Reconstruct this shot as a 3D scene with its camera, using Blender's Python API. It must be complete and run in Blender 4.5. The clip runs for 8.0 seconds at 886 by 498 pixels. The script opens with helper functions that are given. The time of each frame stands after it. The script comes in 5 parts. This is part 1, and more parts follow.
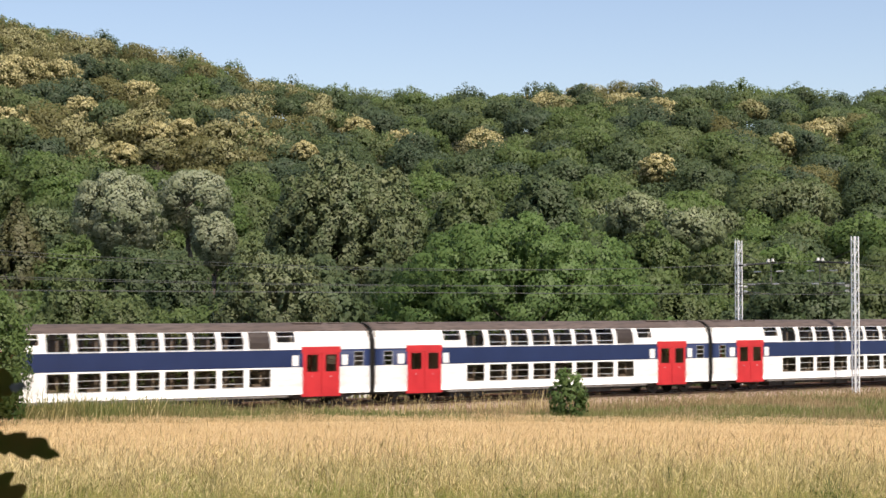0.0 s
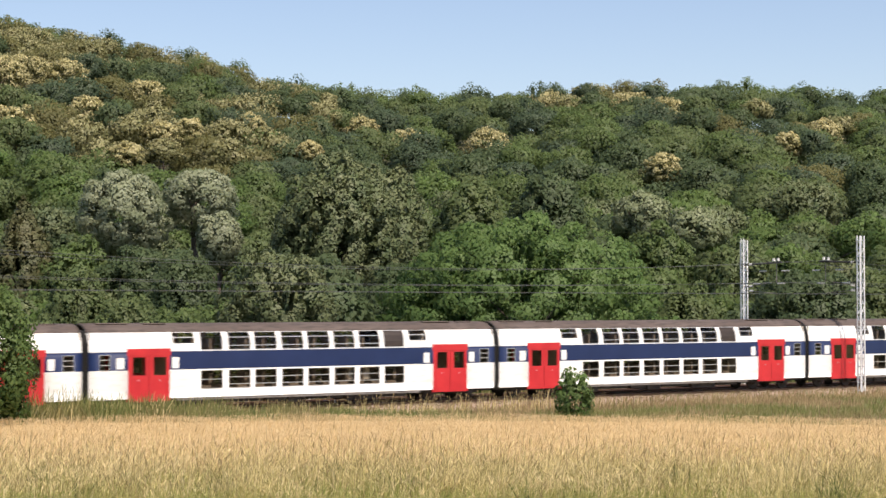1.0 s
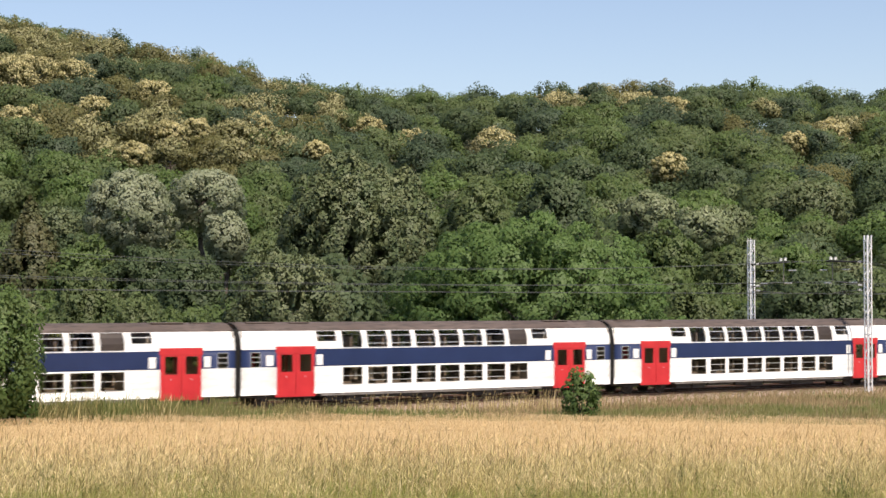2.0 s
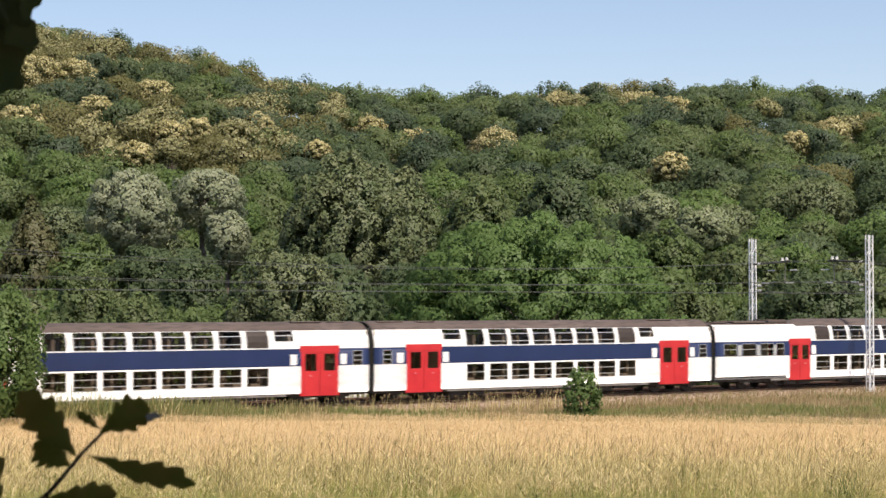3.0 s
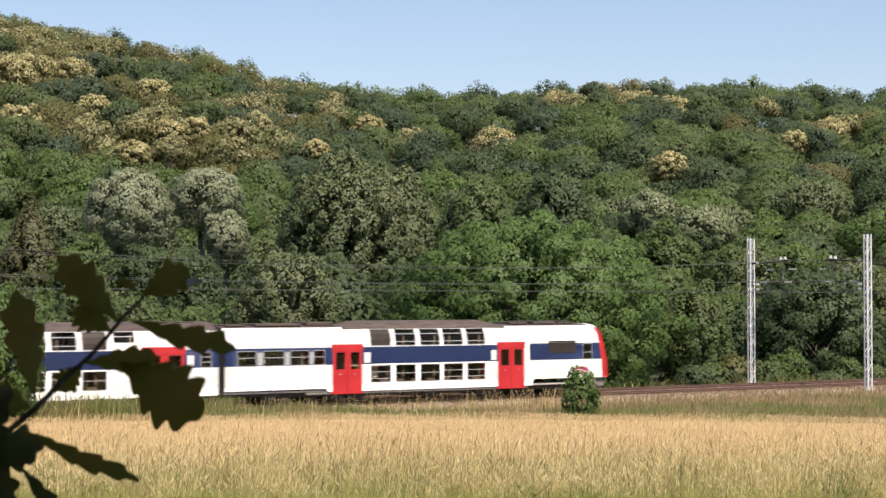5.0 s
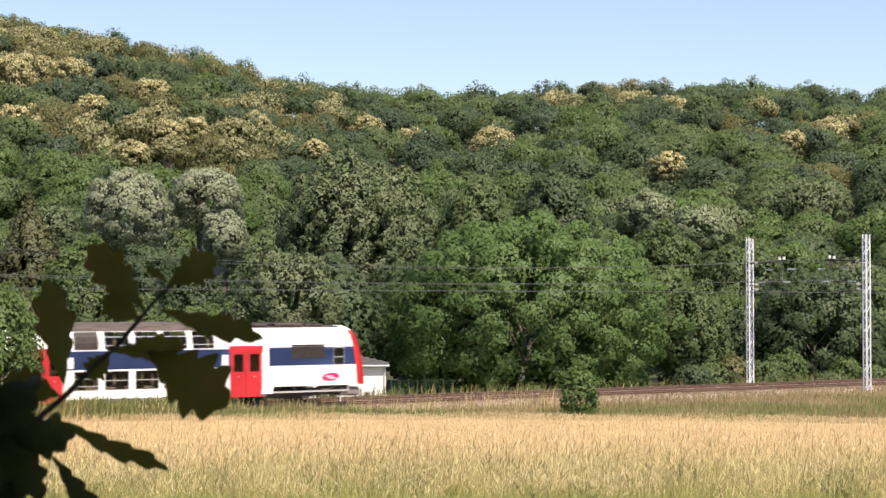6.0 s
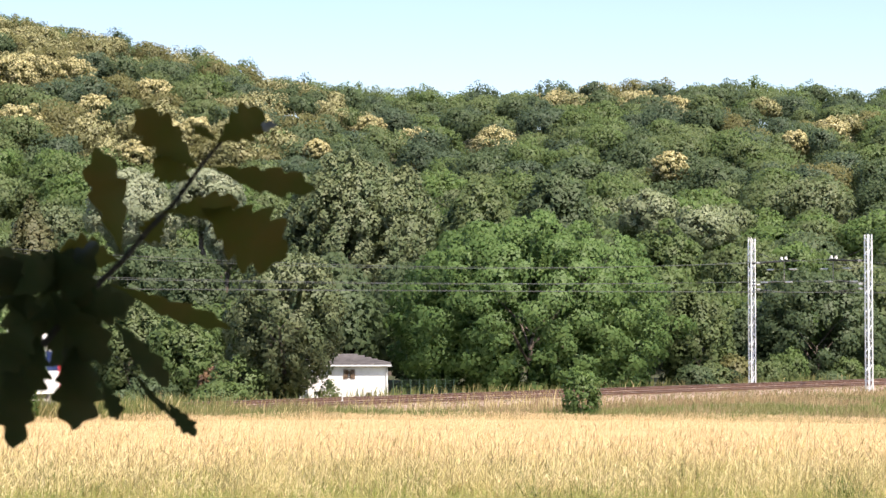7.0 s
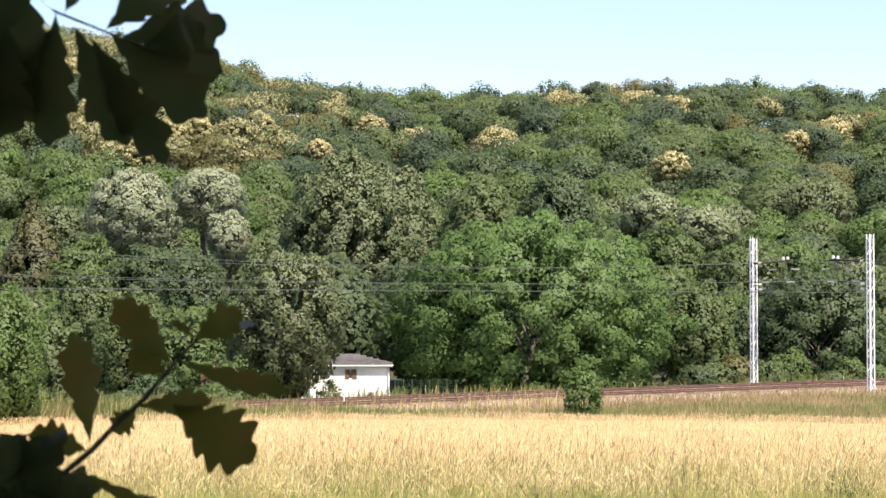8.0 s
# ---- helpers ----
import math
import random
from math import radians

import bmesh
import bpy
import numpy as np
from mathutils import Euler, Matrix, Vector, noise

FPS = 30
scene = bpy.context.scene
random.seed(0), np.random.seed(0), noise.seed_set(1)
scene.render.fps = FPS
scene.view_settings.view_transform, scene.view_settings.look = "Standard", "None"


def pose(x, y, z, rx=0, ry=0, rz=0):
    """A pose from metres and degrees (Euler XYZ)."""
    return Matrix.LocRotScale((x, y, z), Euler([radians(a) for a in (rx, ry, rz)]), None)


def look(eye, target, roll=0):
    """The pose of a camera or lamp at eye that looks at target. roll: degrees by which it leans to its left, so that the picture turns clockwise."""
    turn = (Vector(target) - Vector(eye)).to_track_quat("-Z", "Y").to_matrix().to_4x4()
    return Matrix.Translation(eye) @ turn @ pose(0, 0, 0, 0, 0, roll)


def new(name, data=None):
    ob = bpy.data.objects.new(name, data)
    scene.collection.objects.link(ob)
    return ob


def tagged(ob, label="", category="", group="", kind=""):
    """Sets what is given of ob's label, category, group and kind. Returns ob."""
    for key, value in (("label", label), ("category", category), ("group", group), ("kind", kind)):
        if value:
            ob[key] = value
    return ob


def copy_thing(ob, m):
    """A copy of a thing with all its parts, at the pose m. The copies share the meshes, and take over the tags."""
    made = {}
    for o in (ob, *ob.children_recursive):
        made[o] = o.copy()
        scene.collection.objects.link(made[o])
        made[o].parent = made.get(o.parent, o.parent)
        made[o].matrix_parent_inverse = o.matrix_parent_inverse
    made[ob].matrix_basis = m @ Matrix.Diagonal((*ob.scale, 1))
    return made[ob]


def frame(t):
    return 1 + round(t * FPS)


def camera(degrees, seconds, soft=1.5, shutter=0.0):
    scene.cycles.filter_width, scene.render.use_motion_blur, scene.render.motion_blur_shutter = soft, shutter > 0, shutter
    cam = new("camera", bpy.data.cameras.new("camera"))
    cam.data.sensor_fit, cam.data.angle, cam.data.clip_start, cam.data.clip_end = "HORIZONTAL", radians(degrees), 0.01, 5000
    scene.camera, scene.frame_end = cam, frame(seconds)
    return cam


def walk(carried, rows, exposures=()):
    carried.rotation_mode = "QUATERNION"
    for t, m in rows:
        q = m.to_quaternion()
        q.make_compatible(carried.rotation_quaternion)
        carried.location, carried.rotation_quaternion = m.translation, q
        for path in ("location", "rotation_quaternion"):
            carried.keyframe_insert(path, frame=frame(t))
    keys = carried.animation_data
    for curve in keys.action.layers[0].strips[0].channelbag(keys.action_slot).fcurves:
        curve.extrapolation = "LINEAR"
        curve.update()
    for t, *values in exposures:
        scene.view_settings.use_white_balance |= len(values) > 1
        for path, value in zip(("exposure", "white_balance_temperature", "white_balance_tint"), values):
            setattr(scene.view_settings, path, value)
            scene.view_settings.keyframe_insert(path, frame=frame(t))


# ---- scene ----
# The rail heads lie at z = 0; the camera looks along +y over a wheat field to a double track.
from math import sin, cos, pi

cam = camera(27.87, 8.0, soft=1.5, shutter=0.3)
EYE = (0.0, 0.0, 5.2)
cam.data.dof.use_dof, cam.data.dof.focus_distance, cam.data.dof.aperture_fstop = True, 110.0, 14.0


def gaze(left, up):
    """The camera on its tripod, turned left and up by so many degrees."""
    return pose(*EYE, 90 + 1.795 + up, 0, left)


walk(cam, [(0.0, gaze(-0.435, 0.036)), (0.5, gaze(-0.453, 0.036)), (1.0, gaze(-0.263, 0.018)), (1.5, gaze(-0.109, 0.018)),
           (2.0, gaze(-0.045, 0.01)), (2.5, gaze(-0.01, 0.0)), (3.0, gaze(0.0, 0.0)), (3.5, gaze(0.0, 0.0)), (4.0, gaze(0.0, 0.0)),
           (4.5, gaze(-0.027, -0.027)), (5.2, gaze(-0.06, -0.027)), (6.0, gaze(-0.09, -0.027)), (6.5, gaze(-0.09, -0.027)),
           (7.0, gaze(-0.027, -0.027)), (7.5, gaze(0.1, -0.027)), (8.0, gaze(0.027, -0.027))],
     exposures=[(0.0, 0.38, 6650, 18), (4.0, 0.37, 6650, 18), (4.7, 0.38, 6650, 18), (5.8, 0.52, 6600, 18), (6.2, 0.78, 6550, 19),
                (6.5, 0.92, 6500, 19), (7.0, 1.03, 6500, 19), (8.0, 1.05, 6500, 19)])

# ---- light ----
SUN_UP, SUN_SIDE = radians(57), radians(148)     # height, and turn clockwise from +y
world = bpy.data.worlds.new("sky")
scene.world = world
world.use_nodes = True
wn = world.node_tree.nodes
sky = wn.new("ShaderNodeTexSky")
sky.sky_type, sky.sun_disc, sky.sun_elevation, sky.sun_rotation = "NISHITA", False, SUN_UP, SUN_SIDE
sky.air_density, sky.dust_density, sky.ozone_density = 1.0, 0.8, 1.0
world.node_tree.links.new(sky.outputs[0], wn["Background"].inputs[0])
wn["Background"].inputs[1].default_value = 0.114
sun = new("sun", bpy.data.lights.new("sun", "SUN"))
sun.data.energy, sun.data.angle, sun.data.color = 5.0, radians(0.53), (1.0, 0.92, 0.77)
to_sun = Vector((sin(SUN_SIDE) * cos(SUN_UP), cos(SUN_SIDE) * cos(SUN_UP), sin(SUN_UP)))
sun.matrix_basis = look(to_sun * 100, (0, 0, 0))


# ---- materials ----
def surface(name, c1, c2, scale=3.0, rough=0.6, metal=0.0, bump=0.0, fine=20.0, c3=None, vary=0.0, coat=0.0, stretch=None):
    """A painted, mineral or wooden surface: two tones in large patches, a fine grain and relief."""
    m = bpy.data.materials.new(name)
    m.use_nodes = True
    n, l = m.node_tree.nodes, m.node_tree.links
    b = n["Principled BSDF"]
    b.inputs["Roughness"].default_value, b.inputs["Metallic"].default_value = rough, metal
    b.inputs["Coat Weight"].default_value = coat
    co = n.new("ShaderNodeTexCoord")
    src = co.outputs["Object"]
    if stretch:
        mp = n.new("ShaderNodeMapping")
        mp.inputs["Scale"].default_value = stretch
        l.new(src, mp.inputs[0])
        src = mp.outputs[0]
    big, small = n.new("ShaderNodeTexNoise"), n.new("ShaderNodeTexNoise")
    big.inputs["Scale"].default_value, small.inputs["Scale"].default_value = scale, fine
    big.inputs["Detail"].default_value, small.inputs["Detail"].default_value = 5, 4
    for t in (big, small):
        l.new(src, t.inputs["Vector"])
    ramp = n.new("ShaderNodeValToRGB")
    e = ramp.color_ramp.elements
    e[0].position, e[1].position = 0.35, 0.65
    e[0].color, e[1].color = (*c1, 1), (*c2, 1)
    l.new(big.outputs[0], ramp.inputs[0])
    out = ramp.outputs[0]
    if c3:
        mix = n.new("ShaderNodeMix")
        mix.data_type = "RGBA"
        r2 = n.new("ShaderNodeValToRGB")
        r2.color_ramp.elements[0].position, r2.color_ramp.elements[1].position = 0.5, 0.66
        l.new(small.outputs[0], r2.inputs[0])
        l.new(r2.outputs[0], mix.inputs[0])
        l.new(out, mix.inputs[6])
        mix.inputs[7].default_value = (*c3, 1)
        out = mix.outputs[2]
    if vary:
        info, hsv, mr = n.new("ShaderNodeObjectInfo"), n.new("ShaderNodeHueSaturation"), n.new("ShaderNodeMapRange")
        mr.inputs[3].default_value, mr.inputs[4].default_value = 1 - vary, 1 + vary
        l.new(info.outputs["Random"], mr.inputs[0])
        l.new(mr.outputs[0], hsv.inputs["Value"])
        l.new(out, hsv.inputs["Color"])
        out = hsv.outputs[0]
    l.new(out, b.inputs["Base Color"])
    if bump:
        bp = n.new("ShaderNodeBump")
        bp.inputs["Strength"].default_value, bp.inputs["Distance"].default_value = bump, 0.05
        l.new(small.outputs[0], bp.inputs["Height"])
        l.new(bp.outputs[0], b.inputs["Normal"])
    return m


def leafage(name, c1, c2, c3, through_light=0.5, rough=0.55, patch=0.6, spread=1.0):
    """Leaves, needles or blades: every piece of its own tone between c1 and c2, patches of c3, some light through them."""
    m = bpy.data.materials.new(name)
    m.use_nodes = True
    n, l = m.node_tree.nodes, m.node_tree.links
    b = n["Principled BSDF"]
    b.inputs["Roughness"].default_value = rough
    b.inputs["Specular IOR Level"].default_value = 0.3
    geo, co, tex = n.new("ShaderNodeNewGeometry"), n.new("ShaderNodeTexCoord"), n.new("ShaderNodeTexNoise")
    tex.inputs["Scale"].default_value, tex.inputs["Detail"].default_value = patch, 3
    l.new(co.outputs["Object"], tex.inputs["Vector"])
    ramp, r2, mix = n.new("ShaderNodeValToRGB"), n.new("ShaderNodeValToRGB"), n.new("ShaderNodeMix")
    mix.data_type = "RGBA"
    e = ramp.color_ramp.elements
    e[0].color, e[1].color = (*c1, 1), (*c2, 1)
    l.new(geo.outputs["Random Per Island"], ramp.inputs[0])
    r2.color_ramp.elements[0].position, r2.color_ramp.elements[1].position = 0.42, 0.68
    r2.color_ramp.elements[1].color = (spread, spread, spread, 1)
    l.new(tex.outputs[0], r2.inputs[0])
    l.new(r2.outputs[0], mix.inputs[0])
    l.new(ramp.outputs[0], mix.inputs[6])
    mix.inputs[7].default_value = (*c3, 1)
    l.new(mix.outputs[2], b.inputs["Base Color"])
    tr, ms = n.new("ShaderNodeBsdfTranslucent"), n.new("ShaderNodeMixShader")
    l.new(mix.outputs[2], tr.inputs[0])
    ms.inputs[0].default_value = through_light
    l.new(b.outputs[0], ms.inputs[1])
    l.new(tr.outputs[0], ms.inputs[2])
    l.new(ms.outputs[0], n["Material Output"].inputs[0])
    return m


def tinted_glass(name, tint):
    m = bpy.data.materials.new(name)
    m.use_nodes = True
    n, l = m.node_tree.nodes, m.node_tree.links
    tr, gl, fr, ms = n.new("ShaderNodeBsdfTransparent"), n.new("ShaderNodeBsdfGlossy"), n.new("ShaderNodeFresnel"), n.new("ShaderNodeMixShader")
    tr.inputs[0].default_value, gl.inputs["Roughness"].default_value, fr.inputs[0].default_value = (*tint, 1), 0.04, 1.30
    l.new(fr.outputs[0], ms.inputs[0])
    l.new(tr.outputs[0], ms.inputs[1])
    l.new(gl.outputs[0], ms.inputs[2])
    l.new(ms.outputs[0], n["Material Output"].inputs[0])
    return m


M = {}
M["white"] = surface("white_car_paint", (0.86, 0.85, 0.82), (0.82, 0.81, 0.77), 0.9, 0.38, bump=0.02, c3=(0.77, 0.75, 0.70), fine=2.2, stretch=(0.6, 1, 2.2))
M["blue"] = surface("blue_car_paint", (0.008, 0.019, 0.072), (0.011, 0.024, 0.086), 0.8, 0.35, bump=0.02, fine=8)
M["red"] = surface("red_door_paint", (0.46, 0.019, 0.024), (0.55, 0.028, 0.032), 1.2, 0.38, bump=0.02, fine=9)
M["roof"] = surface("grey_roof_paint", (0.070, 0.050, 0.041), (0.100, 0.076, 0.065), 0.7, 0.8, bump=0.1, c3=(0.050, 0.038, 0.032), fine=3, stretch=(0.5, 2, 2))
M["seam"] = surface("dark_rubber", (0.02, 0.02, 0.02), (0.035, 0.033, 0.03), 6, 0.8)
M["alu"] = surface("window_frame_metal", (0.62, 0.62, 0.60), (0.52, 0.52, 0.50), 5, 0.4, metal=0.5)
M["under"] = surface("dusty_underframe", (0.030, 0.025, 0.021), (0.060, 0.050, 0.041), 2, 0.85, bump=0.2)
M["sill"] = surface("grey_sill_paint", (0.22, 0.20, 0.18), (0.15, 0.135, 0.12), 2, 0.6, bump=0.1)
M["inside"] = surface("grey_lining", (0.50, 0.46, 0.41), (0.42, 0.39, 0.35), 2, 0.7)
M["seat"] = surface("brown_seat_cloth", (0.13, 0.105, 0.085), (0.19, 0.155, 0.125), 6, 0.9)
M["glass"] = tinted_glass("tinted_glass", (0.80, 0.74, 0.66))
M["blind"] = surface("brown_window_panel", (0.030, 0.020, 0.014), (0.042, 0.029, 0.021), 3, 0.5)
M["logo"] = surface("magenta_sticker", (0.42, 0.02, 0.10), (0.5, 0.03, 0.13), 3, 0.5)
M["black"] = surface("black_grille", (0.018, 0.017, 0.016), (0.03, 0.028, 0.026), 5, 0.6)
M["steel"] = surface("rusty_rail_steel", (0.14, 0.075, 0.05), (0.20, 0.12, 0.085), 4, 0.6, metal=0.4, bump=0.2)
M["railhead"] = surface("worn_rail_head", (0.5, 0.46, 0.42), (0.42, 0.36, 0.31), 4, 0.35, metal=0.8)
M["sleeper"] = surface("brown_sleeper", (0.11, 0.075, 0.055), (0.16, 0.12, 0.09), 4, 0.9, bump=0.4, vary=0.2)
M["ballast"] = surface("brown_ballast", (0.24, 0.17, 0.125), (0.34, 0.26, 0.20), 1.5, 0.95, bump=0.9, fine=14, c3=(0.36, 0.285, 0.225))
M["zinc"] = surface("galvanised_steel", (0.76, 0.76, 0.76), (0.84, 0.84, 0.83), 3, 0.5, metal=0.15, bump=0.1)
M["wire"] = surface("dull_copper_wire", (0.10, 0.11, 0.10), (0.15, 0.15, 0.14), 3, 0.5, metal=0.5)
M["porcelain"] = surface("pale_insulator", (0.6, 0.6, 0.58), (0.5, 0.5, 0.48), 8, 0.3)
M["concrete"] = surface("pale_concrete", (0.40, 0.38, 0.35), (0.30, 0.29, 0.27), 3, 0.9, bump=0.3)
M["render"] = surface("white_wall_render", (0.88, 0.86, 0.82), (0.84, 0.81, 0.77), 0.8, 0.9, bump=0.2, c3=(0.80, 0.77, 0.72), fine=4)
M["slate"] = surface("dark_roof_tile", (0.060, 0.054, 0.052), (0.095, 0.085, 0.08), 2, 0.8, bump=0.4, vary=0.2)
M["shutter"] = surface("brown_shutter", (0.16, 0.10, 0.06), (0.20, 0.13, 0.08), 4, 0.7)
M["bark"] = surface("grey_bark", (0.07, 0.055, 0.042), (0.13, 0.105, 0.08), 3, 0.95, bump=0.8, fine=12, stretch=(3, 3, 0.7))
M["twig"] = surface("oak_twig_bark", (0.05, 0.04, 0.03), (0.09, 0.075, 0.05), 30, 0.9, bump=0.4, fine=200)
M["soil"] = surface("meadow_soil", (0.13, 0.13, 0.05), (0.21, 0.175, 0.08), 0.35, 0.95, bump=0.6, fine=5, c3=(0.09, 0.10, 0.04))
M["straw_soil"] = surface("straw_stubble", (0.46, 0.33, 0.155), (0.55, 0.41, 0.21), 0.25, 0.95, bump=0.7, fine=12, c3=(0.38, 0.27, 0.12))
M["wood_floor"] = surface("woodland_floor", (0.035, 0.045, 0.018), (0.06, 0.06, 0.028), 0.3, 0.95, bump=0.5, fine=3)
M["fence"] = surface("green_fence_wire", (0.02, 0.05, 0.03), (0.03, 0.06, 0.035), 4, 0.6)

G = {
    # the greens hold extra blue, which stands in for haze over the hill
    "green": leafage("green_leaves", (0.094, 0.150, 0.048), (0.156, 0.222, 0.075), (0.123, 0.163, 0.061)),
    "dark": leafage("dark_green_leaves", (0.076, 0.118, 0.055), (0.125, 0.171, 0.077), (0.099, 0.134, 0.064)),
    "deep": leafage("bluish_green_leaves", (0.065, 0.102, 0.059), (0.104, 0.147, 0.081), (0.086, 0.121, 0.064)),
    "mid": leafage("mid_green_leaves", (0.104, 0.155, 0.058), (0.170, 0.218, 0.087), (0.131, 0.164, 0.069)),
    "fresh": leafage("fresh_green_leaves", (0.099, 0.170, 0.048), (0.160, 0.239, 0.073), (0.120, 0.170, 0.057)),
    "olive": leafage("olive_leaves", (0.132, 0.145, 0.056), (0.215, 0.204, 0.083), (0.176, 0.169, 0.068)),
    "bloom": leafage("leaves_and_cream_catkins", (0.215, 0.209, 0.090), (0.370, 0.348, 0.180), (0.138, 0.153, 0.057), 0.25, patch=0.4, spread=0.8),
    "catkin": leafage("cream_catkins", (0.380, 0.342, 0.159), (0.655, 0.586, 0.316), (0.253, 0.248, 0.093), 0.35, patch=0.6, spread=0.7),
    "silver": leafage("silver_leaves", (0.275, 0.310, 0.192), (0.364, 0.392, 0.261), (0.236, 0.273, 0.155), 0.4),
    "sage": leafage("sage_green_leaves", (0.164, 0.202, 0.102), (0.291, 0.323, 0.187), (0.152, 0.190, 0.085), 0.3),
    "grey": leafage("grey_green_leaves", (0.112, 0.140, 0.062), (0.178, 0.200, 0.098), (0.091, 0.127, 0.054), 0.3),
    "maple": leafage("bright_green_leaves", (0.096, 0.173, 0.049), (0.172, 0.257, 0.084), (0.116, 0.189, 0.057)),
    "brown": leafage("brown_dry_leaves", (0.170, 0.095, 0.050), (0.260, 0.155, 0.085), (0.120, 0.100, 0.045), 0.2),
    "larch": leafage("brownish_needles", (0.095, 0.105, 0.045), (0.140, 0.128, 0.060), (0.085, 0.100, 0.042), 0.3),
    "oak": leafage("oak_leaf_green", (0.085, 0.088, 0.013), (0.125, 0.118, 0.020), (0.15, 0.105, 0.022), 0.5, patch=14),
    "oak_pale": leafage("oak_leaf_underside", (0.20, 0.20, 0.20), (0.26, 0.26, 0.25), (0.18, 0.19, 0.16), 0.3, 0.35, patch=14),
    # darker copy of the oak leaf: the shade on tuft and upper branch is in its colour
    "oak_shaded": leafage("shaded_oak_leaf_green", (0.045, 0.060, 0.020), (0.072, 0.088, 0.030), (0.090, 0.085, 0.030), 0.35, 0.4, patch=14),
    "wheat": leafage("ripe_wheat", (0.521, 0.386, 0.202), (0.655, 0.521, 0.311), (0.571, 0.437, 0.244), 0.3, 0.7, patch=0.25),
    "straw": leafage("dry_grass", (0.538, 0.427, 0.186), (0.798, 0.659, 0.371), (0.483, 0.408, 0.158), 0.3, 0.7, patch=0.5),
    "grass": leafage("green_grass", (0.19, 0.23, 0.050), (0.36, 0.37, 0.11), (0.44, 0.39, 0.14), 0.35, 0.6, patch=0.35),
    "verge": leafage("verge_grass", (0.110, 0.150, 0.042), (0.215, 0.225, 0.075), (0.25, 0.205, 0.09), 0.3, 0.7, patch=0.22),
    "sere": leafage("brown_dry_grass", (0.26, 0.19, 0.10), (0.44, 0.34, 0.185), (0.24, 0.165, 0.09), 0.25, 0.8, patch=0.4),
    "stalk": leafage("brown_stalks", (0.22, 0.165, 0.080), (0.42, 0.32, 0.16), (0.26, 0.22, 0.09), 0.2, 0.8),
    "herb": leafage("dark_meadow_herbs", (0.085, 0.11, 0.030), (0.16, 0.19, 0.055), (0.12, 0.13, 0.04), 0.35, 0.7),
    "seed": leafage("brown_seed_heads", (0.221, 0.153, 0.072), (0.391, 0.289, 0.145), (0.272, 0.212, 0.093), 0.2, 0.8),
}


# ---- mesh helpers ----
def part(name, bm, material, parent=None, label=""):
    """Links a bmesh, or a ready mesh, as one object under a thing or a part."""
    if isinstance(bm, bmesh.types.BMesh):
        me = bpy.data.meshes.new(name)
        bm.to_mesh(me)
        bm.free()
    else:
        me = bm
    if material is not None and not me.materials:
        me.materials.append(material)
    ob = new(name, me)
    if parent is not None:
        ob.parent = parent
    return tagged(ob, label)


def box(bm, x0, x1, y0, y1, z0, z1, mat=0, turn=None):
    vs = [bm.verts.new(p) for p in ((x0, y0, z0), (x1, y0, z0), (x1, y1, z0), (x0, y1, z0), (x0, y0, z1), (x1, y0, z1), (x1, y1, z1), (x0, y1, z1))]
    if turn is not None:
        for v in vs:
            v.co = turn @ v.co
    for q in ((0, 3, 2, 1), (4, 5, 6, 7), (0, 1, 5, 4), (1, 2, 6, 5), (2, 3, 7, 6), (3, 0, 4, 7)):
        bm.faces.new([vs[i] for i in q]).material_index = mat
    return vs


def rod(bm, a, b, r0, r1=None, sides=6, caps=True):
    """A tapered round bar from a to b."""
    a, b = Vector(a), Vector(b)
    r1 = r0 if r1 is None else r1
    q = (b - a).to_track_quat("Z", "Y")
    rings = []
    for p, r in ((a, r0), (b, r1)):
        rings.append([bm.verts.new(p + q @ Vector((r * cos(2 * pi * i / sides), r * sin(2 * pi * i / sides), 0))) for i in range(sides)])
    for i in range(sides):
        j = (i + 1) % sides
        bm.faces.new((rings[0][i], rings[0][j], rings[1][j], rings[1][i]))
    if caps:
        bm.faces.new(rings[0][::-1])
        bm.faces.new(rings[1])


def soft_edges(bm, w=0.01, seg=1):
    bmesh.ops.bevel(bm, geom=bm.edges[:], offset=w, segments=seg, affect="EDGES", clamp_overlap=True)
    return bm


def mesh_of(name, verts, faces, mats, index=None, normals=None):
    """A mesh from arrays: points, and faces of 3 or 4 corners; normals, one a point, round off the shading of leaf clumps."""
    me = bpy.data.meshes.new(name)
    n, k = np.shape(faces)
    me.vertices.add(len(verts))
    me.vertices.foreach_set("co", np.ascontiguousarray(verts, dtype=np.float32).ravel())
    me.loops.add(k * n)
    me.loops.foreach_set("vertex_index", np.ascontiguousarray(faces, dtype=np.int32).ravel())
    me.polygons.add(n)
    me.polygons.foreach_set("loop_start", np.arange(0, k * n, k, dtype=np.int32))
    for m in mats:
        me.materials.append(m)
    if index is not None:
        me.polygons.foreach_set("material_index", np.ascontiguousarray(index, dtype=np.int32))
    me.update(calc_edges=True)
    if normals is not None:
        me.normals_split_custom_set_from_vertices(normals)
    return me


# ---- the lie of the land ----
RIDGE_AT = (-0.5, -0.248, -0.17, -0.10, -0.03, 0.10, 0.25, 0.5)
RIDGE_UP = (72.0, 60.0, 54.0, 47.4, 42.4, 45.0, 43.2, 40.0)


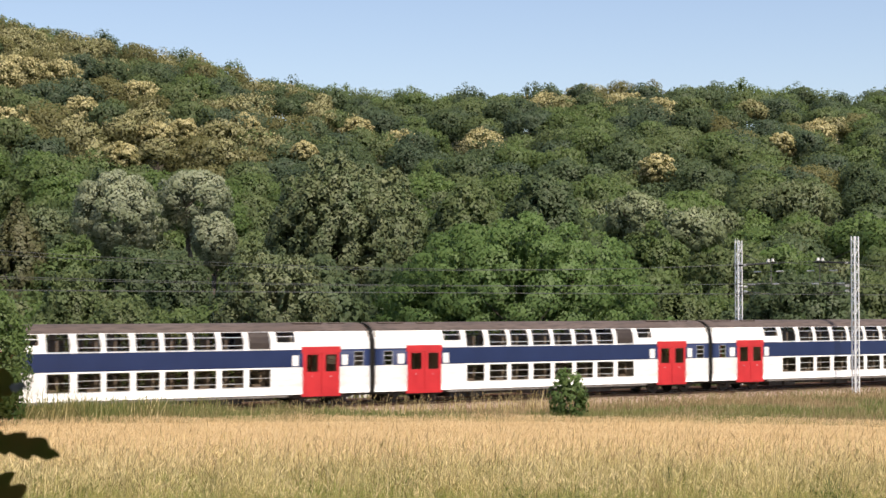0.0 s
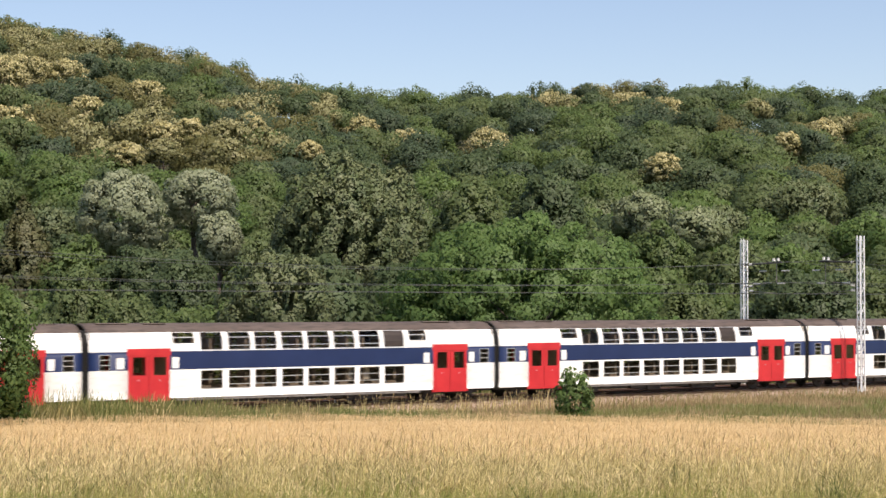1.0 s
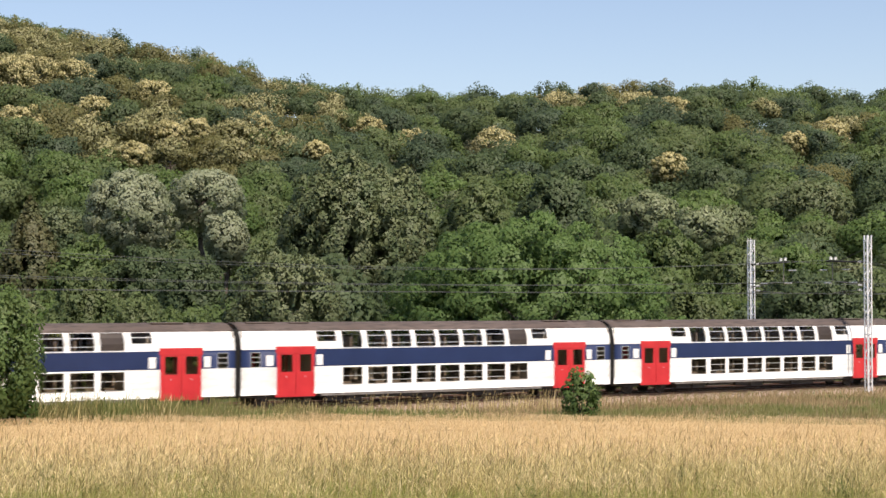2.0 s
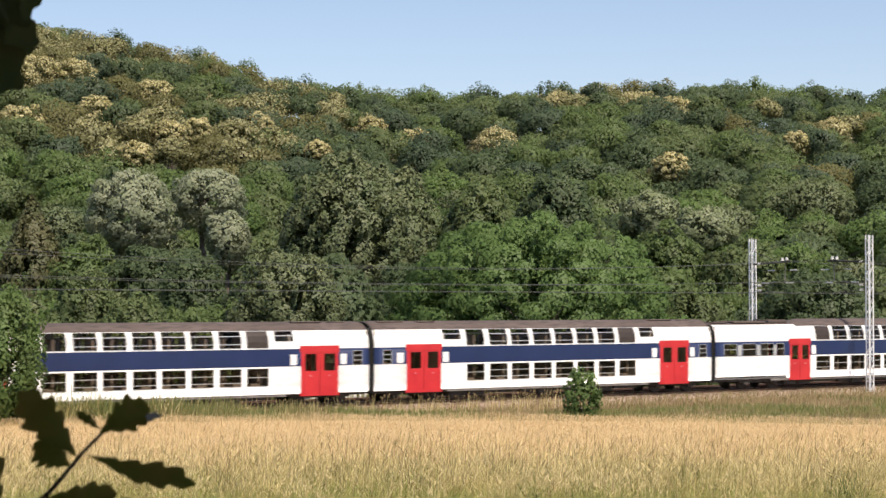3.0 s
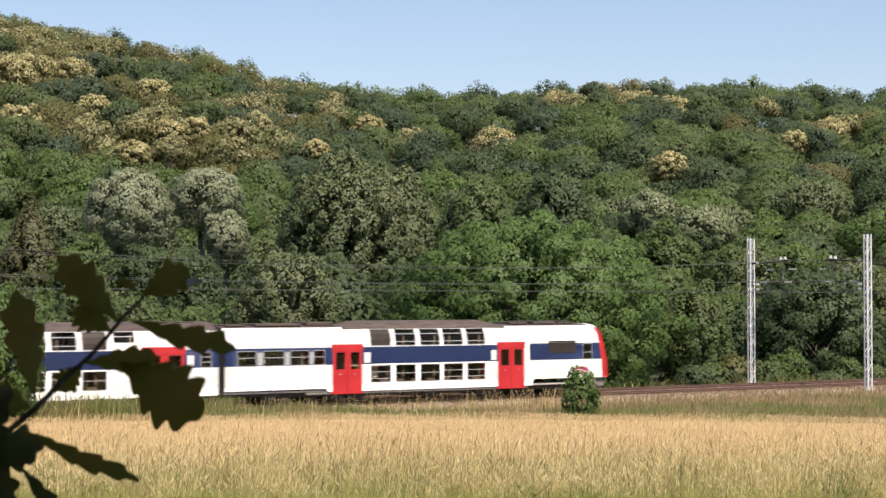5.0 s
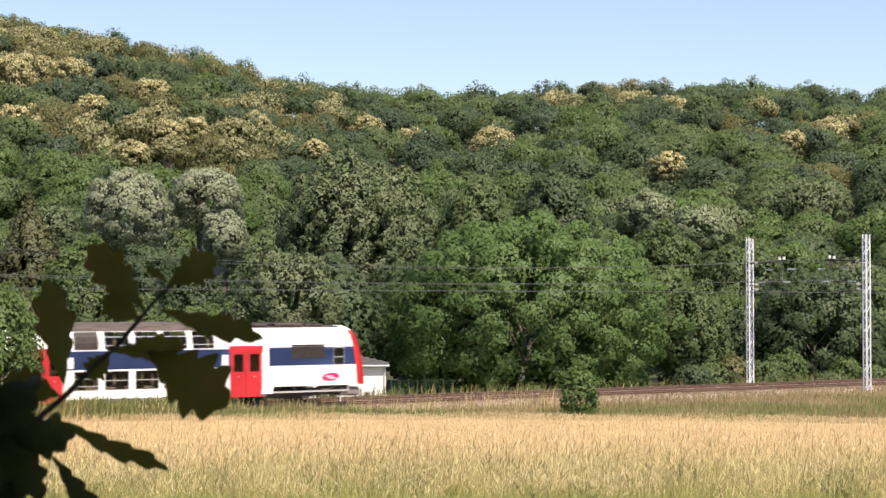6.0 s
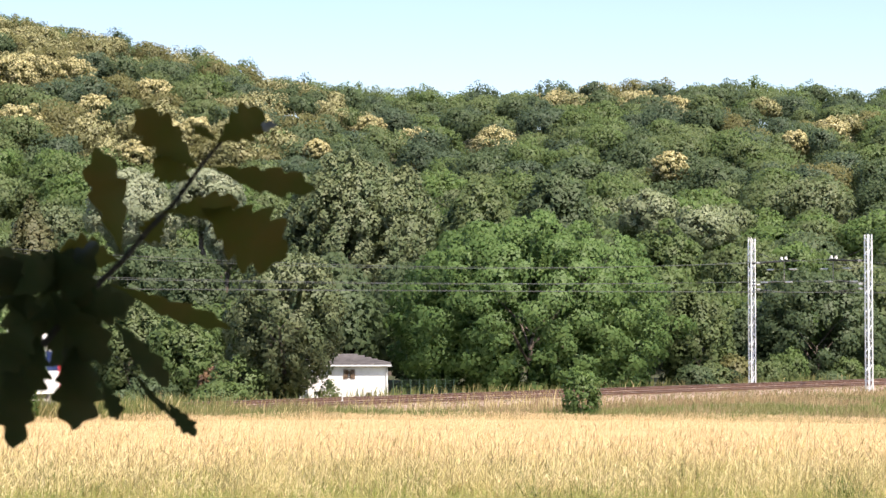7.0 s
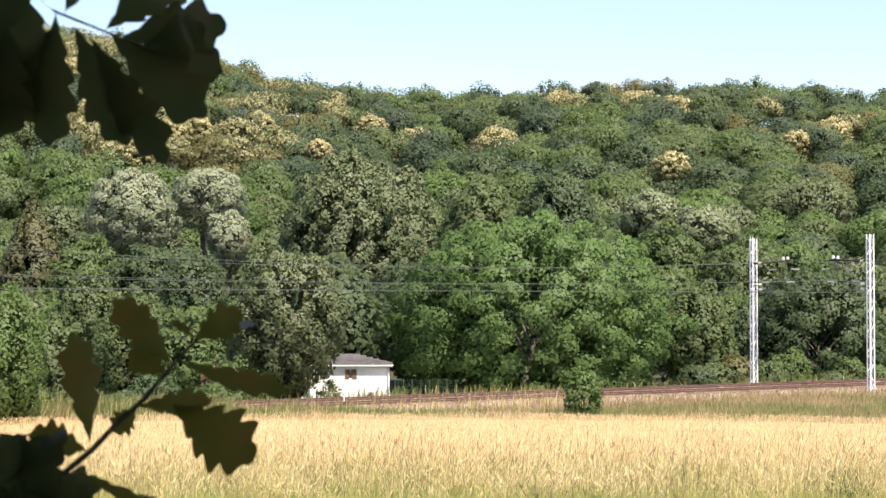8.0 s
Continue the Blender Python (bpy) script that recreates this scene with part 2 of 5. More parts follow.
def ground(x, y):
    """Height of the ground: the camera's bank, the flat valley floor, the wooded hill."""
    x, y = np.asarray(x, dtype=float), np.asarray(y, dtype=float)
    bank = np.interp(y, (-60, 0, 20, 45, 60, 1e5), (5.0, 3.5, 1.6, -0.5, -0.6, -0.6))
    k = x / np.maximum(y, 60)
    up = np.interp(k, RIDGE_AT, RIDGE_UP)
    t = np.clip((y - 165) / 220, 0, 1)
    hill = up * (0.85 * t + 0.15 * t * t * (3 - 2 * t)) - 18 * np.clip((y - 392) / 200, 0, 1)
    return bank + hill - 0.3 * np.clip((y - 110 - 0.6 * x) / 12, 0, 1)


ANGLE = 34.5
TRACK = Matrix.Translation((-3.44, 96.15, 0)) @ pose(0, 0, 0, 0, 0, ANGLE)     # x along the near track, -y to the camera


def on_track(s, across, z):
    return TRACK @ Vector((s, across, z))


def make_ground():
    xs = np.concatenate((np.linspace(-2500, -130, 18), np.linspace(-120, 120, 61), np.linspace(130, 2500, 18)))
    ys = np.concatenate((np.linspace(-400, -20, 8), np.linspace(-12, 180, 65), np.linspace(186, 430, 36), np.linspace(460, 3500, 16)))
    X, Y = np.meshgrid(xs, ys)
    Z = ground(X, Y)
    rng = np.random.default_rng(3)
    Z += rng.normal(0, 0.03, Z.shape)
    V = np.stack((X, Y, Z), -1).reshape(-1, 3)
    w = len(xs)
    i = (np.arange(len(ys) - 1)[:, None] * w + np.arange(w - 1)[None, :]).ravel()
    Q = np.stack((i, i + 1, i + 1 + w, i + w), -1)
    c = V[Q].mean(1)
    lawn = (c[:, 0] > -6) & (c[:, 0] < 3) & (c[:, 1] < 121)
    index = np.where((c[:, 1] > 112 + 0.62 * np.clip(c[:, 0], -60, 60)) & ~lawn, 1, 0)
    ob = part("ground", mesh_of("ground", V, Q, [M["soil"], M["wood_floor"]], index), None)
    tagged(ob, "dry meadow and woodland ground below the hill", "ground", kind="structure")


make_ground()


# ---- foliage ----
def crown(rng, wide, low, high, lobes, cards, size, shape="round", swell=0.30, inner=0.26, dome=False):
    """Leaf clumps over a crown between the heights low and high: points, faces, soft normals about the trunk's foot, and how far each leaf looks up."""
    mid, half = (low + high) / 2, (high - low) / 2
    scale = np.array((wide / 2, wide / 2, half))
    i = np.arange(lobes) + 0.5
    up = 1 - (1.3 if dome else 2.0) * i / lobes + rng.normal(0, 0.25 / math.sqrt(lobes), lobes)
    up = np.clip(up, -1, 1)
    turn = i * 2.39996 + rng.uniform(0, 6.28) + rng.normal(0, 1.2 / math.sqrt(lobes), lobes)
    flat = np.sqrt(1 - up ** 2)
    way = np.stack((np.cos(turn) * flat, np.sin(turn) * flat, up), -1)
    reach = 2.15 / math.sqrt(lobes) * rng.uniform(0.66, 1.12, lobes)
    centre = way * (1.0 + 0.06 * rng.normal(size=lobes) * swell / 0.3 - reach * rng.uniform(0.80, 1.05, lobes))[:, None]
    pick = rng.choice(lobes, cards, p=reach ** 2 / np.sum(reach ** 2))
    d = rng.normal(size=(cards, 3)) * 0.75 + way[pick] * 0.55 + (0, 0, 0.30)
    d /= np.linalg.norm(d, axis=1)[:, None]
    depth = 1 - 0.45 * rng.uniform(size=cards) ** 2.2 + 0.07 * rng.normal(size=cards)
    unit = centre[pick] + d * (reach[pick] * depth)[:, None] * (1, 1, 0.85)
    deep = int(cards * inner)
    unit[:deep] = way[pick[:deep]] * rng.uniform(0.5, 0.78, deep)[:, None]
    if shape == "cone":
        unit[:, :2] *= (0.12 + (1 - unit[:, 2:]) * 0.6)
    at = unit * scale + (0, 0, mid)
    nrm = d + rng.normal(size=(cards, 3)) * 0.45
    nrm /= np.linalg.norm(nrm, axis=1)[:, None]
    side = np.cross(nrm, rng.normal(size=(cards, 3)))
    side /= np.linalg.norm(side, axis=1)[:, None]
    over = np.cross(nrm, side)
    s = size * rng.uniform(0.6, 1.4, cards)[:, None]
    s[:deep] *= 2.3
    lift = nrm * s * 0.3
    V = np.stack((at - side * s * 0.62 - over * s * 0.36, at + side * s * 0.62 - over * s * 0.3 + lift, at + over * s * 0.74), 1).reshape(-1, 3)
    Q = np.arange(3 * cards).reshape(-1, 3)
    N = np.repeat(d * 0.40 + way[pick] * 0.55 + nrm * 0.25, 3, axis=0)
    looks = d[:, 2].copy()
    looks[:deep] = -1
    return V, Q, N / np.linalg.norm(N, axis=1)[:, None], looks


def trunk_mesh(rng, high, girth, limbs, spread):
    bm = bmesh.new()
    p, r = Vector((0, 0, -0.3)), girth
    tops = []
    for i in range(4):
        q = p + Vector((rng.uniform(-0.06, 0.06) * high, rng.uniform(-0.06, 0.06) * high, high / 4))
        rod(bm, p, q, r, r * 0.8, 8, caps=False)
        p, r = q, r * 0.8
        tops.append((p.copy(), r))
    for i in range(limbs):
        s, r = tops[1 + i % 3]
        a = 2 * pi * i / limbs + rng.uniform(-0.3, 0.3)
        e = s + Vector((cos(a) * spread, sin(a) * spread, rng.uniform(0.5, 1.1) * spread))
        rod(bm, s, (s + e) / 2 + Vector((0, 0, 0.12 * spread)), r * 0.6, r * 0.4, 6, caps=False)
        rod(bm, (s + e) / 2 + Vector((0, 0, 0.12 * spread)), e, r * 0.4, r * 0.12, 5, caps=False)
    return bm


def tree(name, label, category, x, y, top, wide, low, leaf, lobes=16, cards=2500, size=0.45, seed=1, trunk=True, shape="round", group="", swell=0.30, bloom=""):
    """A tree or bush at x, y: its top at the height top over the rails, its crown from low upwards."""
    rng = np.random.default_rng(seed)
    z = float(ground(x, y)) - 0.05
    root = tagged(new(name), label, category, group)
    root.matrix_basis = pose(x, y, z, 0, 0, rng.uniform(0, 360))
    high, bottom = top - z, low - z
    if trunk:
        part("trunk", trunk_mesh(rng, bottom + (high - bottom) * 0.5, 0.022 * high + 0.04, 7, wide * 0.3), M["bark"], root, "grey-brown bark")
    else:
        bm = bmesh.new()
        for i in range(7):
            a = rng.uniform(0, 6.28)
            rod(bm, (0.1 * cos(a), 0.1 * sin(a), -0.2), (cos(a) * wide * 0.25, sin(a) * wide * 0.25, high * 0.6), 0.03, 0.012, 5)
        part("stems", bm, M["bark"], root, "thin brown stems")
    if not trunk:
        bottom -= 0.4 * (high - bottom)
    V, Q, N, looks = crown(rng, wide, bottom, high, lobes, cards * 2, size * 0.88, shape=shape, swell=swell)
    flowers = (looks + rng.normal(0, 0.3, len(looks)) > -0.02).astype(int) if bloom else None
    part("crown", mesh_of("crown", V, Q, [G[leaf]] + ([G[bloom]] if bloom else []), flowers, N), None, root)
    return root


# flowering chestnuts that stand clear of the woods: place, height of the top, width
CHESTNUTS = ((8.4, 290, 34.4, 7.9), (-12.8, 314, 38.6, 6.4), (-39.4, 257, 32.0, 5.0), (-29.9, 287, 36.4, 5.4), (-40.8, 236, 27.0, 4.6), (-4.5, 293, 34.3, 7.2),
             (31.6, 248, 26.4, 5.0), (-69.9, 305, 48.6, 8.7), (22.6, 356, 48.2, 8.8), (-60.2, 254, 33.9, 6.8), (-37.0, 266, 33.3, 4.9), (-63.7, 308, 48.1, 7.8),
             (-53.3, 272, 37.4, 6.9), (37.7, 344, 46.8, 9.1), (44.1, 335, 44.8, 7.8), (64.7, 296, 36.3, 6.0), (54.5, 275, 32.0, 4.2), (-18.6, 263, 29.5, 3.8),
             (-71.6, 296, 46.6, 8.4), (-49.1, 302, 43.9, 7.6))


def forest():
    """The woods on the hill: too many trees to count, so one mesh."""
    rng = np.random.default_rng(11)
    kinds = ["green", "dark", "mid", "olive", "bloom", "grey", "deep", "fresh"]
    Vs, Qs, Ns, Is, base = [], [], [], [], 0
    y, row = 134.0, 0
    while y < 402:
        step = 6.6 * (1 + (y - 150) * 0.0006)
        row += 1
        x = -0.275 * y - 6 + (row % 2) * step / 2
        while x < 0.275 * y + 6:
            px, py = x + rng.uniform(-2.4, 2.4), y + rng.uniform(-2.6, 2.6)
            x += step
            k, t = px / py, (py - 165) / 220
            if py < 150 and (py < 112 + 0.62 * px + 12 or -0.075 < k < 0.115):
                continue
            if any(abs(px - c[0]) < 0.45 * c[3] and -7 < py - c[1] < 3 for c in CHESTNUTS):
                continue
            low_wood = 143 < py < 176 and (-0.09 < k < 0.0 or -0.2 < k < -0.11)
            h = rng.uniform(5.5, 8.0) if low_wood else rng.uniform(8.0, 11.5) if t > 0.0 else rng.uniform(6, 11) if py > 150 else rng.uniform(5, 7.5)
            w = rng.uniform(6.0, 12.0) if t > 0.2 else rng.uniform(5.6, 9.8)
            patch = noise.noise(Vector((px * 0.035, py * 0.03, 5.0)))
            u = rng.uniform()
            warm = 0.0
            if k < -0.06 and 0.36 < t < 0.97:
                warm = 0.44 + 1.1 * patch
            elif 0.07 < k < 0.15 and t > 0.72:
                warm = 0.42 + 1.0 * patch
            elif k > 0.17 and 0.5 < t < 0.9:
                warm = 0.12 + 0.7 * patch
            elif t > 0.3:
                warm = 0.02 + 0.5 * patch
            kind, tops = 3, 3
            if u < warm:
                tops = 4 if rng.uniform() < 0.45 else 3
            elif t > 0.33:
                kind = tops = (1, 6, 2, 1, 0, 6, 2)[int(rng.uniform() * 7)]
            else:
                kind = tops = (0, 2, 7, 1, 0, 5, 2, 7)[int(rng.uniform() * 8)]
            lobes = int(rng.uniform(18, 34) * (w / 9) ** 1.3)
            n = int((2600 if t < 0.4 else 2150) * (w / 8.5) ** 1.5)
            low = -0.1 * h if t > 0.9 else h - rng.uniform(0.75, 1.0) * w if t > 0 else 0.0
            V, Q, N, looks = crown(rng, w, low, h, lobes, n, 0.285, dome=True)
            Vs.append(V + (px, py, float(ground(px, py))))
            Qs.append(Q + base)
            Ns.append(N)
            base += len(V)
            Is.append(np.where(looks + rng.normal(0, 0.25, n) > 0.2, tops, kind))
        y += step * (1.05 if y < 190 else 1.15)
    me = mesh_of("woods", np.concatenate(Vs), np.concatenate(Qs), [G[k] for k in kinds], np.concatenate(Is), np.concatenate(Ns))
    tagged(part("woods", me, None), "dense green deciduous woods with cream-flowering chestnuts on the hillside", "woods", kind="stuff")


forest()


# ---- trees that stand out ----
def trees():
    T = tree
    T("maple_tree", "broad bright green maple beside the railway line", "tree", 6.0, 124.5, 11.2, 19.6, -4.5, "maple", 260, 36000, 0.22, 21)
    T("poplar_tree", "tall grey-green poplar with fine leaves", "tree", -8.0, 147, 17.8, 11.0, 0.0, "grey", 230, 19000, 0.24, 22)
    T("poplar_tree", "tall grey-green poplar with fine leaves", "tree", -4.6, 152, 17.2, 8.0, 1.0, "grey", 90, 9000, 0.28, 23)
    T("ash_tree", "dark green tree shading a white bungalow", "tree", -9.3, 105.6, 8.6, 7.2, -0.6, "grey", 120, 11000, 0.17, 24)
    T("ash_tree", "dark green tree behind a white bungalow", "tree", -7.5, 122, 8.6, 7.0, -2.5, "dark", 22, 3500, 0.34, 25)
    T("willow_tree", "silvery white willow with a round crown", "tree", -27.9, 160, 17.3, 8.0, 9.0, "silver", 70, 9000, 0.22, 26)
    T("willow_tree", "silvery willow among green trees", "tree", -21.6, 165, 18.1, 7.0, 11.4, "silver", 50, 6000, 0.22, 27)
    T("willow_tree", "small pale silvery willow", "tree", -18.1, 150, 13.2, 3.9, 8.0, "silver", 30, 3600, 0.20, 28)
    T("willow_tree", "silvery willow at the foot of the hill", "tree", 20.4, 176, 16.6, 6.2, 10.6, "sage", 44, 5000, 0.24, 29)
    T("willow_tree", "silvery willow at the foot of the hill", "tree", 25.2, 171, 14.8, 6.8, 9.4, "sage", 44, 5000, 0.24, 30)
    T("larch_tree", "brownish pointed larch at the wood's edge", "tree", -35.0, 152, 14.6, 9.4, 0.0, "larch", 70, 6000, 0.28, 31, shape="cone")
    T("ash_tree", "dark green tree below the silvery willows", "tree", -24.4, 150, 10.6, 8.4, 0.0, "dark", 70, 6000, 0.26, 61)
    T("ash_tree", "dark green tree below the silvery willows", "tree", -20.2, 144, 9.6, 6.6, -0.5, "dark", 60, 5000, 0.26, 62)
    T("alder_tree", "green tree at the foot of the willows", "tree", -30.4, 151, 10.8, 7.6, -0.5, "green", 60, 5000, 0.28, 63)
    T("alder_tree", "green tree at the foot of the willows", "tree", 20.6, 164, 12.4, 8.6, 2.0, "green", 60, 5000, 0.30, 64)
    T("alder_tree", "green tree at the foot of the willows", "tree", 27.0, 160, 11.2, 8.6, 1.0, "mid", 60, 5000, 0.30, 65)
    T("lime_tree", "dark green tree behind the maple", "tree", 11.2, 174, 18.4, 7.6, 6.0, "dark", 60, 5200, 0.34, 32)
    T("lime_tree", "green tree with a rounded top", "tree", 3.4, 168, 16.8, 7.0, 5.0, "mid", 60, 5200, 0.34, 33)
    T("hazel_tree", "green tree next to the maple", "tree", 18.4, 130, 6.8, 5.8, -3.0, "mid", 60, 5600, 0.23, 34)
    T("oak_tree", "dark green tree behind the catenary masts", "tree", 28.6, 136, 8.3, 10.4, -4.0, "dark", 110, 10000, 0.24, 35)
    T("oak_tree", "dark green tree beside the railway line", "tree", 34.8, 140, 8.2, 8.8, -4.0, "mid", 80, 8000, 0.26, 36)
    T("hazel_tree", "dull green tree behind the railway line", "tree", 23.6, 138, 5.2, 5.4, -3.0, "dark", 50, 4200, 0.26, 37)
    T("broom_bush", "yellow-green bush beside a catenary mast", "bush", 20.7, 127, 1.7, 2.6, -0.8, "olive", 10, 900, 0.22, 38, trunk=False)
    T("birch_tree", "light green tree behind the railway hedge", "tree", -25.0, 125, 8.1, 5.2, -2.0, "mid", 60, 5000, 0.22, 39)
    T("hedge_bush", "dense green hedge bush along the railway", "bush", -31.2, 124, 6.2, 6.4, -0.8, "green", 60, 5000, 0.22, 40, trunk=False, group="railway hedge")
    T("hedge_bush", "dense green hedge bush along the railway", "bush", -20.4, 119, 6.0, 6.0, -0.8, "mid", 60, 5000, 0.22, 41, trunk=False, group="railway hedge")
    T("hedge_bush", "olive-green hedge bush along the railway", "bush", -16.4, 114, 4.9, 5.4, -0.8, "green", 60, 5000, 0.22, 42, trunk=False, group="railway hedge")
    T("hedge_bush", "dull green hedge bush along the railway", "bush", -24.6, 111, 4.4, 5.4, -0.8, "mid", 60, 5000, 0.22, 43, trunk=False, group="railway hedge")
    T("dry_bush", "dry reddish-brown bush beside the railway", "bush", -13.2, 106, 1.9, 2.8, -0.9, "brown", 10, 1100, 0.18, 44, trunk=False)
    T("lineside_tree", "small leafy tree before the railway line", "tree", -19.6, 79.5, 6.4, 3.8, -1.6, "fresh", 60, 5200, 0.15, 45)
    T("lineside_tree", "small leafy tree before the railway line", "tree", -21.2, 80.5, 5.6, 3.6, -1.6, "mid", 50, 4200, 0.15, 46)
    T("elder_bush", "small leafy green elder bush beside the railway", "bush", 7.15, 92, 2.05, 2.2, -0.55, "fresh", 30, 760, 0.15, 47, trunk=False)
    T("ash_tree", "dark green tree behind the bungalow's fence", "tree", -2.6, 136, 8.6, 7.4, -1.0, "dark", 80, 6000, 0.25, 48)
    T("garden_shrub", "dark shrub before the bungalow's wall", "bush", -10.2, 106.4, 1.3, 3.6, -0.6, "dark", 26, 1500, 0.13, 49, trunk=False)
    T("garden_shrub", "thin shrub before the bungalow's wall", "bush", -6.9, 106.9, 0.9, 1.6, -1.0, "mid", 9, 420, 0.12, 50, trunk=False)
    # unseen bushes added behind the camera's place, to keep sky light off the oak twig
    for i, (x, y, top) in enumerate(((-7.5, -5.5, 9.5), (-3.5, -7.0, 10.0), (1.0, -7.5, 9.5), (5.0, -6.5, 9.0), (-9.0, -1.0, 8.5))):
        T("hazel_bush", "unseen leafy bush added behind the camera to block sky light", "bush", x, y, top, 5.2, 3.4, "green", 20, 1400, 0.34, 80 + i, trunk=False, group="wood edge")
    # scrub between the far track and the trees
    rng = np.random.default_rng(51)
    s = -24.0
    while s < 62:
        across = rng.uniform(8.8, 13.0)
        p = on_track(s, across, 0)
        w = rng.uniform(2.6, 4.4)
        if not -0.088 < p.x / p.y < 0.125:
            T("lineside_bush", "low green scrub bush behind the far track", "bush", p.x, p.y, rng.uniform(0.1, 2.2), w, -0.9, ("mid", "green", "dark", "dark", "green")[int(rng.uniform(0, 5))], 30, 1600, 0.17,
              int(s * 7) + 500, trunk=False, group="lineside scrub")
        s += w * rng.uniform(0.5, 1.1)
    # flowering chestnuts that stand clear of the woods
    for i, (x, y, top, w) in enumerate(CHESTNUTS):
        T("chestnut_tree", "sweet chestnut covered in cream catkins", "tree", x, y, top, w * 1.1, top - w * 1.05, "olive", 46, 2400, 0.27, 160 + i, group="flowering chestnuts", bloom="catkin")


trees()


# ---- railway ----
def make_track(name, across):
    root = tagged(new(name), "railway track with rusty rails on wooden sleepers", "railway track", kind="structure")
    root.matrix_basis = TRACK @ Matrix.Translation((0, across, 0))
    for side in (-0.75, 0.75):
        bm = bmesh.new()
        pts = ((-0.075, -0.17), (0.075, -0.17), (0.075, -0.155), (0.012, -0.13), (0.012, -0.05), (0.036, -0.035), (0.036, -0.004), (0.028, 0.0),
               (-0.028, 0.0), (-0.036, -0.004), (-0.036, -0.035), (-0.012, -0.05), (-0.012, -0.13), (-0.075, -0.155))
        ends = [[bm.verts.new((x, side + a, b)) for a, b in pts] for x in (-160, 400)]
        for i in range(len(pts)):
            j = (i + 1) % len(pts)
            f = bm.faces.new((ends[0][i], ends[0][j], ends[1][j], ends[1][i]))
            f.material_index = 1 if i in (6, 7, 8) else 0
        me = bpy.data.meshes.new("rail")
        bm.to_mesh(me)
        bm.free()
        me.materials.append(M["steel"])
        me.materials.append(M["railhead"])
        part("rail", me, None, root, "rusty steel rail with a worn head")
    return root


def make_bank():
    """The ballast bed of both tracks, with its shoulders."""
    rng = np.random.default_rng(5)
    prof = ((-4.6, -0.75), (-3.2, -0.55), (-2.3, -0.22), (-1.5, -0.16), (-0.6, -0.18), (0.6, -0.18), (1.5, -0.16), (1.9, -0.18), (2.4, -0.16), (3.2, -0.18), (4.4, -0.18), (5.3, -0.16),
            (6.1, -0.22), (7.2, -0.7), (9.0, -1.1))
    xs = np.concatenate((np.linspace(-160, -40, 40), np.linspace(-39.6, 70, 300), np.linspace(71, 400, 80)))
    V = np.array([[(x, a, b) for a, b in prof] for x in xs])
    V[:, 1:-1, 2] += rng.normal(0, 0.022, V[:, 1:-1, 2].shape)
    V[:, 1:-1, 1] += rng.normal(0, 0.05, V[:, 1:-1, 2].shape)
    w = len(prof)
    i = (np.arange(len(xs) - 1)[:, None] * w + np.arange(w - 1)[None, :]).ravel()
    ob = part("ballast", mesh_of("ballast", V.reshape(-1, 3), np.stack((i, i + w, i + w + 1, i + 1), -1), [M["ballast"]]), None)
    ob.matrix_basis = TRACK
    tagged(ob, "brown stone ballast bed under the tracks", "ballast", kind="structure")
    # loose stones
    n = 9000
    at = np.stack((rng.uniform(-34, 52, n), rng.uniform(-3.0, 6.2, n), rng.uniform(-0.19, -0.14, n)), -1)
    at[:, 2] -= np.clip(-1.9 - at[:, 1], 0, 2) * 0.33
    c = np.array([(sx, sy, sz) for sz in (-1, 1) for sy in (-1, 1) for sx in (-1, 1)]) * 0.5
    size = rng.uniform(0.05, 0.12, (n, 1, 1))
    V = at[:, None, :] + c[None] * size * rng.uniform(0.6, 1.3, (n, 8, 3))
    q = np.array(((0, 2, 3, 1), (4, 5, 7, 6), (0, 1, 5, 4), (1, 3, 7, 5), (3, 2, 6, 7), (2, 0, 4, 6)))
    Q = (np.arange(n) * 8)[:, None, None] + q[None]
    ob = part("ballast_stones", mesh_of("ballast_stones", V.reshape(-1, 3), Q.reshape(-1, 4), [M["ballast"]]), None)
    ob.matrix_basis = TRACK
    tagged(ob, "loose brown ballast stones between the rails", "ballast stones", kind="stuff")


make_bank()
TRACKS = [make_track("track_near", 0.0), make_track("track_far", 3.8)]


# ---- the double-deck train ----
PROF = ((1.36, 0.65), (1.40, 1.07), (1.405, 1.99), (1.405, 2.05), (1.40, 2.82), (1.395, 2.95), (1.39, 2.99), (1.36, 3.32), (1.28, 3.62), (1.16, 3.88),
        (0.98, 4.06), (0.70, 4.21), (0.36, 4.30), (0.0, 4.33))
LOWROOF = ((1.36, 0.65), (1.40, 1.07), (1.405, 1.99), (1.405, 2.05), (1.40, 2.82), (1.395, 2.95), (1.39, 2.99), (1.37, 3.32), (1.32, 3.62), (1.20, 3.86),
           (1.00, 3.98), (0.70, 4.05), (0.36, 4.08), (0.0, 4.09))
ZS = [p[1] for p in PROF]


